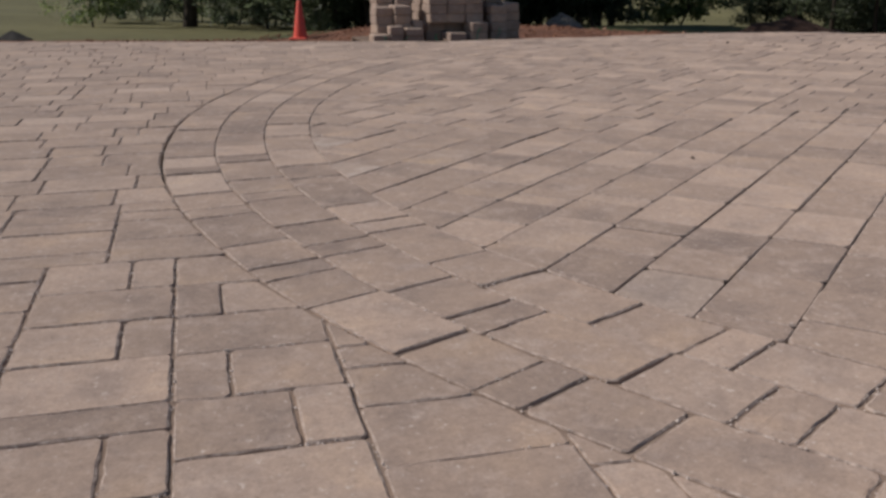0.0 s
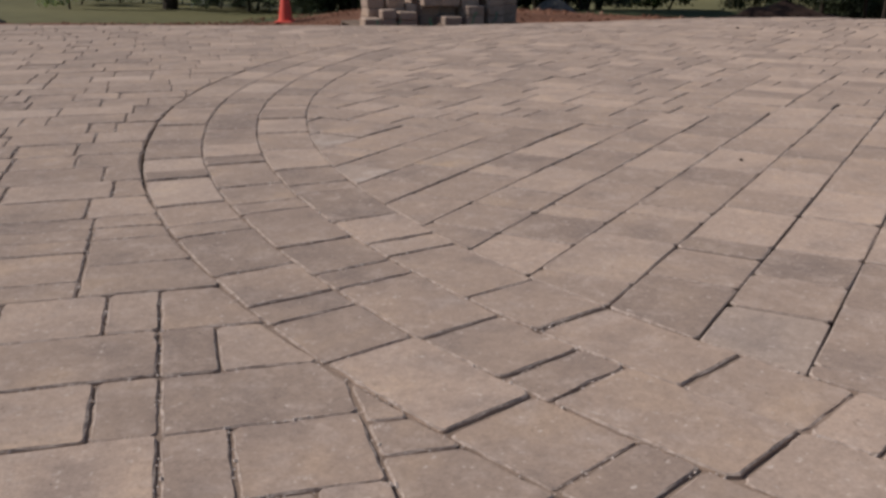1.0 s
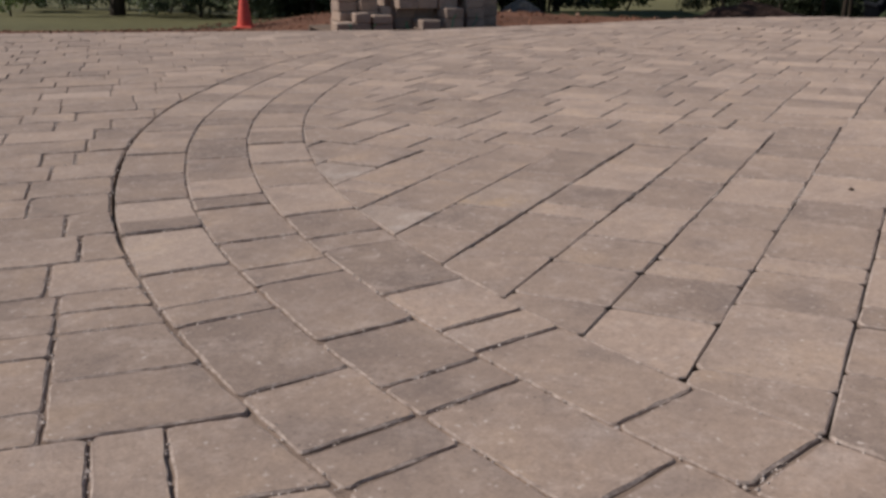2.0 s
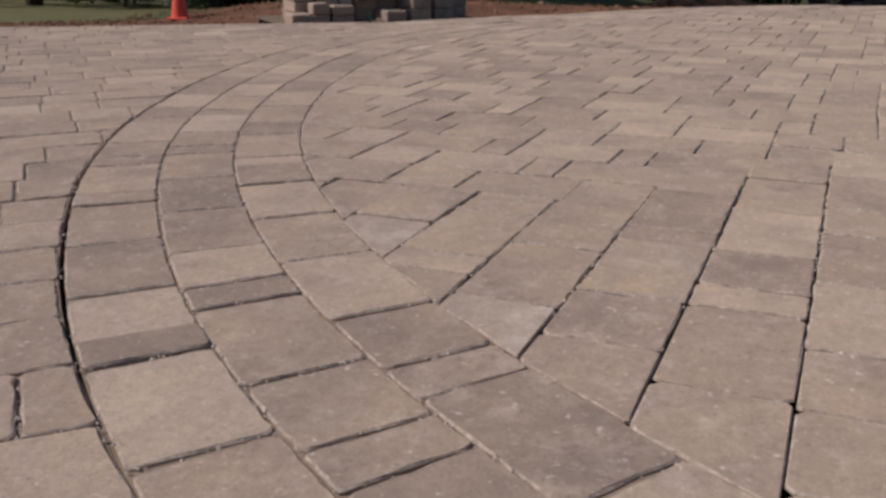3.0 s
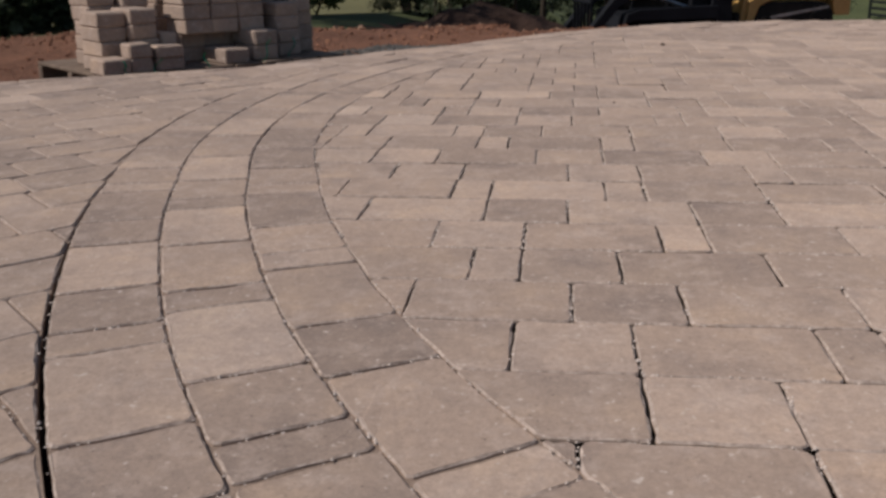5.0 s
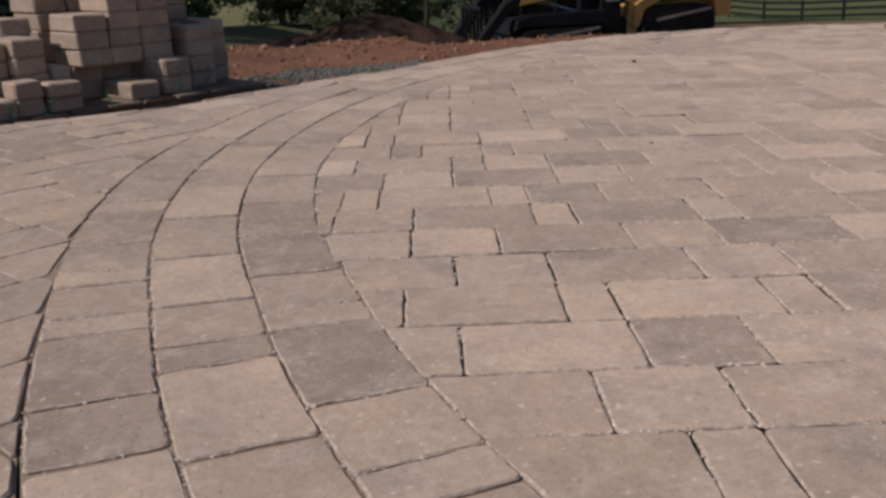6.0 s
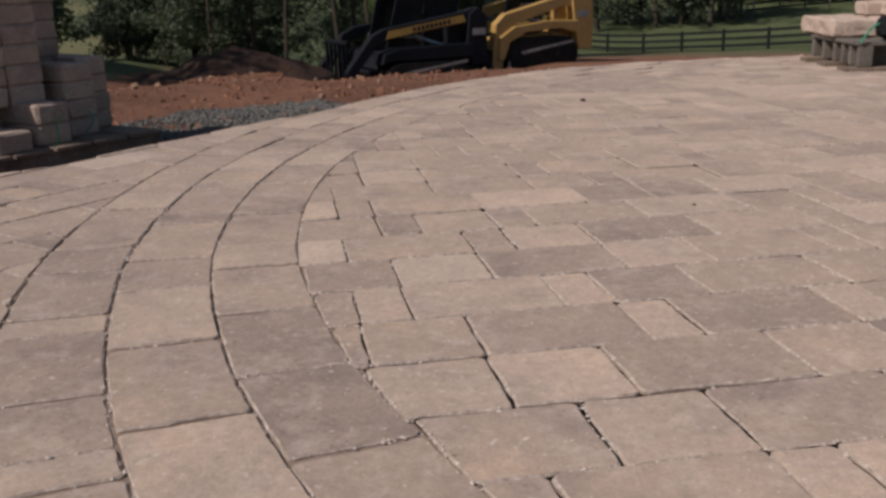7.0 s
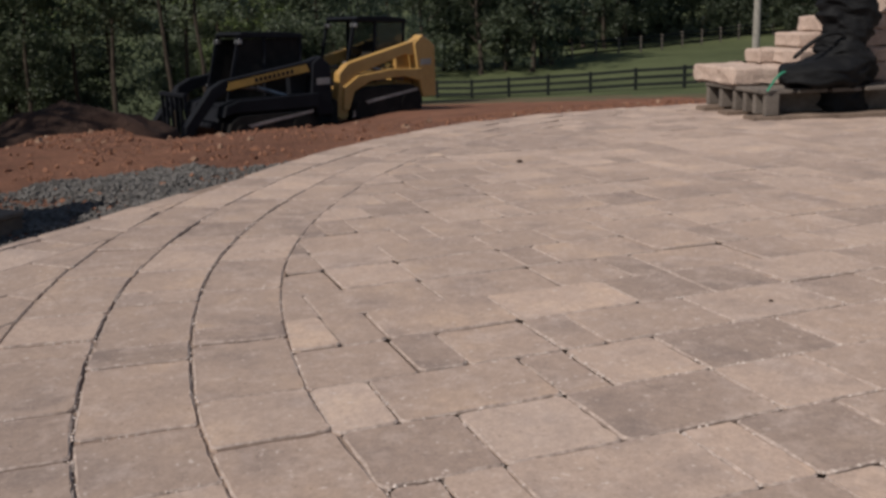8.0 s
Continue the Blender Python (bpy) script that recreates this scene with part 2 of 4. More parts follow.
def build_ground():
    """One sheet, fine near the paving and coarse towards the horizon, with grass, bare clay and topsoil."""
    bm = bmesh.new()
    r, radii = 0.4, []
    while r < 900:
        radii.append(r)
        r *= 1.045
    turns = 200
    rows = []
    for r in radii:
        row = []
        for i in range(turns):
            a = i * math.tau / turns
            x, y = -1.0 + r * math.cos(a), 6.5 + r * math.sin(a)
            row.append(bm.verts.new((x, y, terrain(x, y))))
        rows.append(row)
    for p, q in zip(rows, rows[1:]):
        for i in range(turns):
            j = (i + 1) % turns
            f = bm.faces.new((p[i], p[j], q[j], q[i]))
            f.smooth = True
            c = f.calc_center_median()
            g = paving_gap(c.x, c.y)
            bare = 15.0 + 2.0 * noise.noise(Vector((c.x * 0.3, c.y * 0.3, 1))) if c.x > -5.0 else 5.0 + 0.9 * noise.noise(Vector((c.x * 0.6, c.y * 0.6, 1)))
            if c.x > 3.0:
                bare += 6.0
            f.material_index = 1 if g < bare else (3 if c.x < -8.5 + 1.5 * noise.noise(Vector((c.x * 0.1, c.y * 0.1, 9))) else 2 if c.x > -5.0 and g < bare + 7.0 + 3.0 * noise.noise(Vector((c.x * 0.2, c.y * 0.2, 4))) else 0)
    bm.faces.new(rows[0])
    ob = new("ground", mesh_of(bm, "ground", GRASS, SOIL, DRY_GRASS, HAY))
    tagged(ob, "sloping meadow with a strip of bare red clay along the paving", "ground", kind="structure")


build_ground()

# ---- paving ----


def clip(poly, point, normal):
    """The piece of a convex outline on the side that the normal points to."""
    out = []
    for a, b in zip(poly, poly[1:] + poly[:1]):
        da = (a[0] - point[0]) * normal[0] + (a[1] - point[1]) * normal[1]
        db = (b[0] - point[0]) * normal[0] + (b[1] - point[1]) * normal[1]
        if da >= 0:
            out.append(a)
        if (da < 0) != (db < 0):
            k = da / (da - db)
            out.append((a[0] + k * (b[0] - a[0]), a[1] + k * (b[1] - a[1])))
    return out


def area(poly):
    return 0.5 * sum(a[0] * b[1] - b[0] * a[1] for a, b in zip(poly, poly[1:] + poly[:1]))


def inset(poly, d):
    """The outline moved inwards by d on every side."""
    n, lines = len(poly), []
    for a, b in zip(poly, poly[1:] + poly[:1]):
        e = Vector((b[0] - a[0], b[1] - a[1]))
        nrm = Vector((-e.y, e.x)).normalized()
        lines.append((Vector(a) + nrm * d, e.normalized()))
    out = []
    for i in range(n):
        (p, u), (q, v) = lines[i - 1], lines[i]
        den = u.x * v.y - u.y * v.x
        if abs(den) < 0.05:
            out.append(tuple(q))
            continue
        w = q - p
        k = (w.x * v.y - w.y * v.x) / den
        out.append(tuple(p + u * k))
    return out


def stone_loops(poly, rng, chamfer=0.0031, ragged=False):
    """Outlines of a tumbled stone from its top down: top face, worn arris, foot."""
    body = inset(poly, rng.uniform(0.0004, 0.0014))
    pts, n = [], len(body)
    for i in range(n):
        a, b, c = Vector(body[i - 1]), Vector(body[i]), Vector(body[(i + 1) % n])
        cut = rng.uniform(0.006, 0.013)
        back, ahead = min(0.25, cut / max(1e-4, (a - b).length)), min(0.25, cut * rng.uniform(0.8, 1.25) / max(1e-4, (c - b).length))
        p, q = b.lerp(a, back), b.lerp(c, ahead)
        pts += [tuple(p), tuple((p + q) * 0.35 + b * 0.30), tuple(q)] if ragged else [tuple(p), tuple(q)]
        long = (c - b).length
        if ragged:
            bits = max(1, round(long / 0.027))
            out = Vector((c.y - b.y, b.x - c.x)).normalized()
            for k in range(1, bits):
                chip = rng.uniform(-0.0014, 0.0009) - (0.0020 if rng.random() < 0.08 else 0)
                pts.append(tuple(b.lerp(c, (k + rng.uniform(-0.3, 0.3)) / bits) + out * chip))
        elif long > 0.2 and len(body) < 6:
            pts.append(tuple(b.lerp(c, rng.uniform(0.35, 0.65))))
    cx, cy = sum(p[0] for p in pts) / len(pts), sum(p[1] for p in pts) / len(pts)
    worn, top = [], []
    for x, y in pts:
        d = math.hypot(x - cx, y - cy) or 1
        j = rng.uniform(-0.0018, 0.0006)
        worn.append((x + (x - cx) / d * j, y + (y - cy) / d * j, -0.0024 + rng.uniform(-0.0012, 0.0008)))
        c = chamfer * rng.uniform(0.8, 1.7)
        top.append((x - (x - cx) / d * c, y - (y - cy) / d * c, rng.uniform(-0.0006, 0.0006)))
    return top, worn, [(x, y, -0.045) for x, y, z in worn]


def stone_faces(verts, faces, poly, rng, m=None, ragged=False):
    at = len(verts)
    loops = stone_loops(poly, rng, ragged=ragged)
    n = len(loops[0])
    for loop in loops:
        verts.extend([m @ Vector(v) if m else Vector(v) for v in loop])
    faces.append([at + i for i in range(n)])
    for k in (0, 1):  # worn arris, then the side
        for i in range(n):
            j = (i + 1) % n
            faces.append([at + k * n + i, at + (k + 1) * n + i, at + (k + 1) * n + j, at + k * n + j])


def dress(me, material, faces):
    """The stone's own material on its face and sides, the worn one on its arrises."""
    me.materials.append(material)
    me.materials.append(EDGE)
    worn, left = [], 0
    for f in faces:
        if left == 0:
            left, n = 2 * len(f), len(f)
            worn.append(0)
        else:
            worn.append(1 if left > n else 0)
            left -= 1
    me.polygons.foreach_set("material_index", worn)


def stone_mesh(poly, seed, material):
    verts, faces = [], []
    stone_faces(verts, faces, poly, random.Random(seed), ragged=True)
    me = bpy.data.meshes.new("paver")
    me.from_pydata(verts, [], faces)
    dress(me, material, faces)
    return me


STONES = {}


def shared_stone(size, tone, rng):
    """A whole rectangular stone; alike stones share a few meshes."""
    key = (size, tone, rng.randrange(7))
    if key not in STONES:
        w, h = size
        STONES[key] = stone_mesh([(-w / 2, -h / 2), (w / 2, -h / 2), (w / 2, h / 2), (-w / 2, h / 2)], hash(key[2]) + int(w * 1000), PAVER[tone])
    return STONES[key]


def settle(rng):
    """Small unevenness of a laid stone: height and two tilts in degrees."""
    return rng.gauss(0, 0.0011), rng.gauss(0, 0.22), rng.gauss(0, 0.22)


class Laying:
    """Collects stones: those near the walked arc become parts, the others one joined mesh a tone."""

    def __init__(self, parent, middle, reach, seed):
        self.parent, self.middle, self.reach, self.count = parent, Vector(middle), reach, 0
        self.rng, self.far, self.crumbs = random.Random(seed), {}, ([], [])
        self.dust = random.Random(seed + 50)

    def lay(self, poly, tone, size=None, turn=0.0):
        a = abs(area(poly))
        if a < 0.0004:
            return
        if area(poly) < 0:
            poly = poly[::-1]
        cx, cy = sum(p[0] for p in poly) / len(poly), sum(p[1] for p in poly) / len(poly)
        dz, rx, ry = settle(self.rng)
        place = pose(cx, cy, level(cx, cy) + dz, rx, ry, 0)
        own = [(x - cx, y - cy) for x, y in poly]
        if (Vector((cx, cy)) - self.middle).length < self.reach and self.count < 298:
            self.count += 1
            self.sprinkle(poly)
            if size:
                ob, place = new("paver", shared_stone(size, tone, self.rng)), place @ pose(0, 0, 0, 0, 0, turn)
            else:
                ob = new("paver", stone_mesh(own, self.count, PAVER[tone]))
            ob.parent = self.parent
            ob.matrix_world = place
        else:
            verts, faces = self.far.setdefault(tone, ([], []))
            stone_faces(verts, faces, own, self.rng, place)

    def sprinkle(self, poly):
        """Pale crumbs broken off the arrises, lying in the joints round a stone."""
        verts, faces = self.crumbs
        rng = self.dust
        for (ax, ay), (bx, by) in zip(poly, poly[1:] + poly[:1]):
            heart, spread = rng.random(), rng.choice((0.08, 0.2, 0.6))
            for _ in range(int(math.hypot(bx - ax, by - ay) * rng.choice((0, 14, 40, 75)))):
                k, s = rng.gauss(heart, spread) % 1.0, rng.uniform(0.0009, 0.0027) * rng.choice((1, 1, 1, 1.5))
                x, y = ax + (bx - ax) * k + rng.gauss(0, 0.0032), ay + (by - ay) * k + rng.gauss(0, 0.0032)
                z, at, turn = level(x, y) - 0.0014, len(verts), rng.random() * 3
                for i in range(4):
                    verts.append((x + s * rng.uniform(0.7, 1.3) * math.cos(turn + i * 1.57), y + s * rng.uniform(0.7, 1.3) * math.sin(turn + i * 1.57), z))
                verts.append((x, y, z + s * rng.uniform(0.8, 1.3)))
                faces.extend([(at + i, at + (i + 1) % 4, at + 4) for i in range(4)])

    def finish(self, label):
        me = bpy.data.meshes.new("joint_crumbs")
        me.from_pydata(self.crumbs[0], [], self.crumbs[1])
        me.materials.append(CRUMB)
        tagged(new("joint_crumbs", me), "pale crumbs lying in the joints between pavers", kind="stuff").parent = self.parent
        for tone, (verts, faces) in self.far.items():
            me = bpy.data.meshes.new("pavers")
            me.from_pydata(verts, [], faces)
            dress(me, PAVER_FAR[tone], faces)
            ob = tagged(new("pavers", me), label, kind="stuff")
            ob.parent = self.parent


def bed(name, outline, label):
    bm = bmesh.new()
    top = [bm.verts.new((x, y, 0)) for x, y in outline]
    bm.faces.new(top)
    bmesh.ops.triangulate(bm, faces=bm.faces[:])
    bmesh.ops.subdivide_edges(bm, edges=[e for e in bm.edges if e.calc_length() > 0.8], cuts=6, use_grid_fill=True)
    bmesh.ops.triangulate(bm, faces=bm.faces[:])
    rim = [e for e in bm.edges if e.is_boundary]
    for v in bm.verts:
        v.co.z = level(v.co.x, v.co.y) - 0.0049
    low = bmesh.ops.extrude_edge_only(bm, edges=rim)
    for v in low["geom"]:
        if isinstance(v, bmesh.types.BMVert):
            v.co.z -= 0.08
    return tagged(new(name, mesh_of(bm, name, SAND)), label, "paving", kind="structure")


def open_joint(a):
    """Where the joint outside the border has opened and lost its sand."""
    return max(0.0, min(1.0, (a - 195) / 10, (234 - a) / 8))


def on_circle(r, a0, a1, steps, opened=0.0):
    out = []
    for i in range(steps + 1):
        a = a0 + (a1 - a0) * i / steps
        s = opened * open_joint(a)
        r += s
        out.append((CENTRE.x + (r + wobble(a)) * math.cos(radians(a)), CENTRE.y + (r + wobble(a)) * math.sin(radians(a))))
        r -= s
    return out


def tone_of(rng):
    return rng.choices("lmdw", (0.27, 0.48, 0.25, 0.0))[0]


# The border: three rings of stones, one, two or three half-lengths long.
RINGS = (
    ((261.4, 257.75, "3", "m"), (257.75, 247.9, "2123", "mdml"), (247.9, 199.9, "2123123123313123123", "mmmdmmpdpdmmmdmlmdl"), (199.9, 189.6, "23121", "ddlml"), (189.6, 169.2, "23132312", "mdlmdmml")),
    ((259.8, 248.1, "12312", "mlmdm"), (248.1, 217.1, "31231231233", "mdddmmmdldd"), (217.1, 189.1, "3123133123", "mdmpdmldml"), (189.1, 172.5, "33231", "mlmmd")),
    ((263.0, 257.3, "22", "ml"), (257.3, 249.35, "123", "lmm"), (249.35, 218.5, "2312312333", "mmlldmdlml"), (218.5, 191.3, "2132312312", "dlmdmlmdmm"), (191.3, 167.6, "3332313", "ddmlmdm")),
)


def build_border():
    parent = bed("paving_border", on_circle(RADII[0] + 0.002, 0, 359, 200, -0.004) + on_circle(RADII[3] - 0.004, 359, 0, 200), "three curved rings of tumbled beige and brown pavers")
    rng = random.Random(5)
    work = Laying(parent, (-1.6, 3.6), 6.5, 11)
    for course, runs in enumerate(RINGS):
        r1, r0 = RADII[course], RADII[course + 1]
        jobs, unit = [], 1.29
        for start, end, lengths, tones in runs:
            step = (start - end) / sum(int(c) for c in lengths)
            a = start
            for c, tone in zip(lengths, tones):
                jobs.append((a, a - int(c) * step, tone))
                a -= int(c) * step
        last = runs[0][0] - 360
        for c in (3, 1, 2) * 80:
            if a <= last + 0.2:
                break
            b = last if a - c * unit < last + 1.2 else a - c * unit
            jobs.append((a, b, tone_of(rng)))
            a = b
        for a1, a0, tone in jobs:
            # a slightly curved stone; its joints open a little towards the outside
            slack = rng.uniform(0.010, 0.028)
            flare = (a1 - a0 > 1.6) * rng.uniform(0.01, 0.04)
            inner = on_circle(r0 + 0.0003, a1 - slack, a0 + slack, 3)
            outer = on_circle(r1 - rng.uniform(0.0, 0.0012), a0 + slack + flare, a1 - slack - flare, 3)
            work.lay(inner + outer, tone)
    work.finish("curved border pavers at the far side")


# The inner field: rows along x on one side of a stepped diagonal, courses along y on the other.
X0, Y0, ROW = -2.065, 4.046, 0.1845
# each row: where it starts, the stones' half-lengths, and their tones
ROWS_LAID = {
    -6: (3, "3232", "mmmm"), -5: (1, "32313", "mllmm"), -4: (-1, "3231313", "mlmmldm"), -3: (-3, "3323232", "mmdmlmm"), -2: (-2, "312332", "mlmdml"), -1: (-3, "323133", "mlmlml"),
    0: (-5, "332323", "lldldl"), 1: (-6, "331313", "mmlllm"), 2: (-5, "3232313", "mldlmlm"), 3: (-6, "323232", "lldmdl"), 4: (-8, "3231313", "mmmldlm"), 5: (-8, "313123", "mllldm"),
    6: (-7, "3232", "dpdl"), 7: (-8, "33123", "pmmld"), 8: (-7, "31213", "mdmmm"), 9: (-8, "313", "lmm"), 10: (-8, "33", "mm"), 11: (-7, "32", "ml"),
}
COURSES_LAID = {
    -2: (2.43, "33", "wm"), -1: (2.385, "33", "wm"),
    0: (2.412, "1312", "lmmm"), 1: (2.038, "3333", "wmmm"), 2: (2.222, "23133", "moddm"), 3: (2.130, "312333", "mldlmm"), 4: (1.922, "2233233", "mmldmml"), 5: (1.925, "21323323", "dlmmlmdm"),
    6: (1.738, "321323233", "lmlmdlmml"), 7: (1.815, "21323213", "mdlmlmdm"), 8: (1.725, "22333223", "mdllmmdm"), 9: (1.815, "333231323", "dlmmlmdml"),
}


def fill(lengths, rng, total):
    out = [int(c) for c in lengths]
    while sum(out) < total:
        out += rng.choice(((3, 2), (3, 1), (3, 2, 1), (2, 3), (3, 1, 2)))
    return out


def inside_ring(poly, r):
    """Cut an outline to the inside of a circle, or keep it whole; tells whether it was cut."""
    cx, cy = sum(p[0] for p in poly) / len(poly) - CENTRE.x, sum(p[1] for p in poly) / len(poly) - CENTRE.y
    d = math.hypot(cx, cy) or 1
    n = (cx / d, cy / d)
    r += wobble(math.degrees(math.atan2(cy, cx)))
    far = max(math.hypot(p[0] - CENTRE.x, p[1] - CENTRE.y) for p in poly)
    if far <= r:
        return poly, False
    return clip(poly, (CENTRE.x + n[0] * r, CENTRE.y + n[1] * r), (-n[0], -n[1])), True


def build_inner():
    parent = bed("paving_field_inner", on_circle(RADII[3] - 0.006, 0, 360, 180)[:-1], "round field of tumbled beige and brown concrete pavers laid in rows")
    rng = random.Random(8)
    work = Laying(parent, (-1.35, 4.0), 1.85, 12)
    skew = 0.005

    def seam(k):
        return 12.9 + 2 * (k + 5) if k >= -6 else 8.8

    for k in range(-6, 30):
        y0, y1 = Y0 + k * ROW, Y0 + (k + 1) * ROW
        shift = skew * max(0, k - 1)
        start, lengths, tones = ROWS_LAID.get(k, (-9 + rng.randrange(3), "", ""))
        at = start
        before = [(at - 3, at), (at - 6, at - 3), (at - 9, at - 6)]
        jobs = [(*span, "") for span in before]
        for i, c in enumerate(fill(lengths, rng, 100)):
            jobs.append((at, at + c, tones[i:i + 1]))
            at += c
        for a, b, tone in jobs:
            end = seam(k)
            if a >= end - 0.2:
                continue
            b = min(b, end)
            x0, x1 = X0 + a * U + shift, X0 + b * U + shift
            poly, cut = inside_ring([(x0, y0), (x1, y0), (x1, y1), (x0, y1)], RADII[3])
            size = None if cut or b - a not in (1, 2, 3) else (round((b - a) * U, 4), ROW)
            work.lay(poly, tone or tone_of(rng), size)
    for c in range(-4, 44):
        x0, x1 = (-1.29 + e * 0.1765 + float(np.interp(e, (5, 6, 7, 9), (0.0, 0.005, 0.022, 0.029))) for e in (c, c + 1))
        k = max(-6, c - 6)
        top = Y0 + k * ROW
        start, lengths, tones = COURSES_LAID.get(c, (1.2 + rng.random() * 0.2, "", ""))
        at, unit = start, 0.0968
        jobs = [(at - 3 * unit, at, ""), (at - 5 * unit, at - 3 * unit, ""), (at - 8 * unit, at - 5 * unit, "")]
        for i, n in enumerate(fill(lengths, rng, 92)):
            jobs.append((at, at + n * unit, tones[i:i + 1]))
            at += n * unit
        for a, b, tone in jobs:
            if a > top - 0.015:
                continue
            whole = b <= top
            b = min(b, top)
            poly, cut = inside_ring([(x0, a), (x1, a), (x1, b), (x0, b)], RADII[3])
            n = round((b - a) / unit)
            size = (round(x1 - x0, 4), round(n * unit, 4)) if whole and not cut and n in (1, 2, 3) else None
            bloomed = abs((x0 + x1) / 2 - 0.27) < 0.13 and abs((a + b) / 2 - 1.60) < 0.13
            work.lay(poly, "w" if bloomed else tone or tone_of(rng), size)
    work.finish("pavers of the inner field farther off")


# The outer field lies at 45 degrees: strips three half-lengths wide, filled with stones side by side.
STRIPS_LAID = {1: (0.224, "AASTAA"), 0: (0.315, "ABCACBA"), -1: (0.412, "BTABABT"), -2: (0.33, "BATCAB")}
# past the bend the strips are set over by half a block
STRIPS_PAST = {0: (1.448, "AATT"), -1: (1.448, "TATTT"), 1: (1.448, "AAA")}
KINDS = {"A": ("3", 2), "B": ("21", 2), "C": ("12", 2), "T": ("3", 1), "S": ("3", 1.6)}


def build_outer():
    outline = on_circle(RADII[0] + 0.0025, 128, 330, 120, 0.0050) + [(6.0, 2.9), (6.0, -3.4), (-9.0, -3.4), (-9.0, 3.50), (-3.33, 6.644), (-2.70, 7.39)]
    parent = bed("paving_field_outer", outline, "field of tumbled beige pavers laid at an angle outside the curved border")
    rng = random.Random(21)
    work = Laying(parent, (-1.2, 1.6), 2.3, 13)
    c45 = math.sqrt(0.5)
    width, high = 0.2695, 0.0932

    def to_plan(u, v):
        return ((u - v) * c45, (u + v) * c45)

    def put(u, u1, v0, v1):
        cx, cy = to_plan((u + u1) / 2, (v0 + v1) / 2)
        if not (-8.9 < cx < 5.9 and -3.3 < cy < (7.6 if cx < -1 else 2.8)):
            return
        if (Vector((cx, cy)) - CENTRE).length < RADII[0] - 0.3:
            return
        u, u1 = u + 0.0013, u1 - 0.0013
        quad = [to_plan(u, v0), to_plan(u1, v0), to_plan(u1, v1), to_plan(u, v1)]
        size, cut = (round(u1 - u, 4), round(v1 - v0, 4)), False
        near = min(math.hypot(p[0] - CENTRE.x, p[1] - CENTRE.y) for p in quad)
        wob = wobble_at(cx, cy)
        if near < RADII[0] + 0.004 + wob:
            d = math.hypot(cx - CENTRE.x, cy - CENTRE.y)
            n = ((cx - CENTRE.x) / d, (cy - CENTRE.y) / d)
            r = RADII[0] + 0.003 + 0.0045 * open_joint(math.degrees(math.atan2(n[1], n[0])) % 360) + wob
            quad, cut = clip(quad, (CENTRE.x + n[0] * r, CENTRE.y + n[1] * r), n), True
        if len(quad) >= 3 and min(edge_gap(*p)[0] for p in quad) < 0:
            g = edge_gap(cx, cy)
            quad, cut = clip(quad, g[2], g[1]), True
        if len(quad) >= 3:
            work.lay(quad, rng.choices("plmd", (0.02, 0.2, 0.68, 0.10))[0], None if cut else size, 45)

    turn_over, set_over = 0.33 + 12 * high, 0.195

    # blocks three half-lengths wide near the border's nearest bend
    for j in range(-2, 24):
        u0 = 0.342 + j * width
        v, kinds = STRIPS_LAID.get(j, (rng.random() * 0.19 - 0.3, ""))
        spans, w = [], v
        for kind in [rng.choice("AABCABT") for _ in range(50)]:
            w -= KINDS[kind][1] * high
            spans.append((w, kind))
        w = v
        for kind in list(kinds) + [rng.choice("AABCBCT") for _ in range(76)]:
            spans.append((w, kind))
            w += KINDS[kind][1] * high
        for v0, kind in spans:
            u = u0
            for c in KINDS[kind][0]:
                v1 = v0 + KINDS[kind][1] * high
                if v0 < turn_over - 0.04:
                    put(u, u + int(c) * width / 3, v0, turn_over if v1 > turn_over - 0.04 else v1)
                u += int(c) * width / 3
    # the strips past the bend
    past = 0.33 + 18 * high
    for j in range(-1, 6):
        u0 = set_over + j * width
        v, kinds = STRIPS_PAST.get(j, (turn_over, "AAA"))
        for kind in kinds:
            u = u0
            v1 = v + KINDS[kind][1] * high
            for c in KINDS[kind][0]:
                if v1 > turn_over + 0.02 and v < past - 0.02:
                    put(u, u + int(c) * width / 3, max(v, turn_over), past if v1 > past - 0.04 else v1)
                u += int(c) * width / 3
            v = v1
    # running courses farther out
    for k in range(-50, 62):
        v0 = 0.33 + k * 2 * high
        u = 0.342 - 2 * width if k < 6 else set_over - width if k < 9 else 7.0 + rng.random() * 0.2
        while u > -9.5:
            c = rng.choice((3, 3, 2, 3, 1, 2))
            put(u - c * width / 3, u, v0, v0 + 2 * high)
            u -= c * width / 3
    work.finish("pavers of the outer field farther off")


build_border()
build_inner()
build_outer()

# ---- stack of leftover pavers on a pallet ----


def build_pallet(m, wide, deep, label, name="wooden_pallet", boards=7, high=0.10, wood=PALE_WOOD):
    """A pallet with its front edge along local x, its top at local z = 0."""
    p = thing(name, m, label, "pallet")
    for i in range(boards):
        x = i * wide / boards
        part("deck_board", boxed(x + 0.008, x + wide / boards - 0.008, 0, deep, -0.018, 0, 0.003), wood, p)
    for i in range(3):
        y = 0.02 + i * (deep - 0.1) / 2
        part("stringer", boxed(0, wide, y, y + 0.06, -high + 0.018, -0.019, 0.004), wood, p)
    for i in range(3):
        x = i * (wide - 0.1) / 2
        part("bottom_board", boxed(x, x + 0.1, 0, deep, -high, -high + 0.017, 0.003), wood, p)
    return p


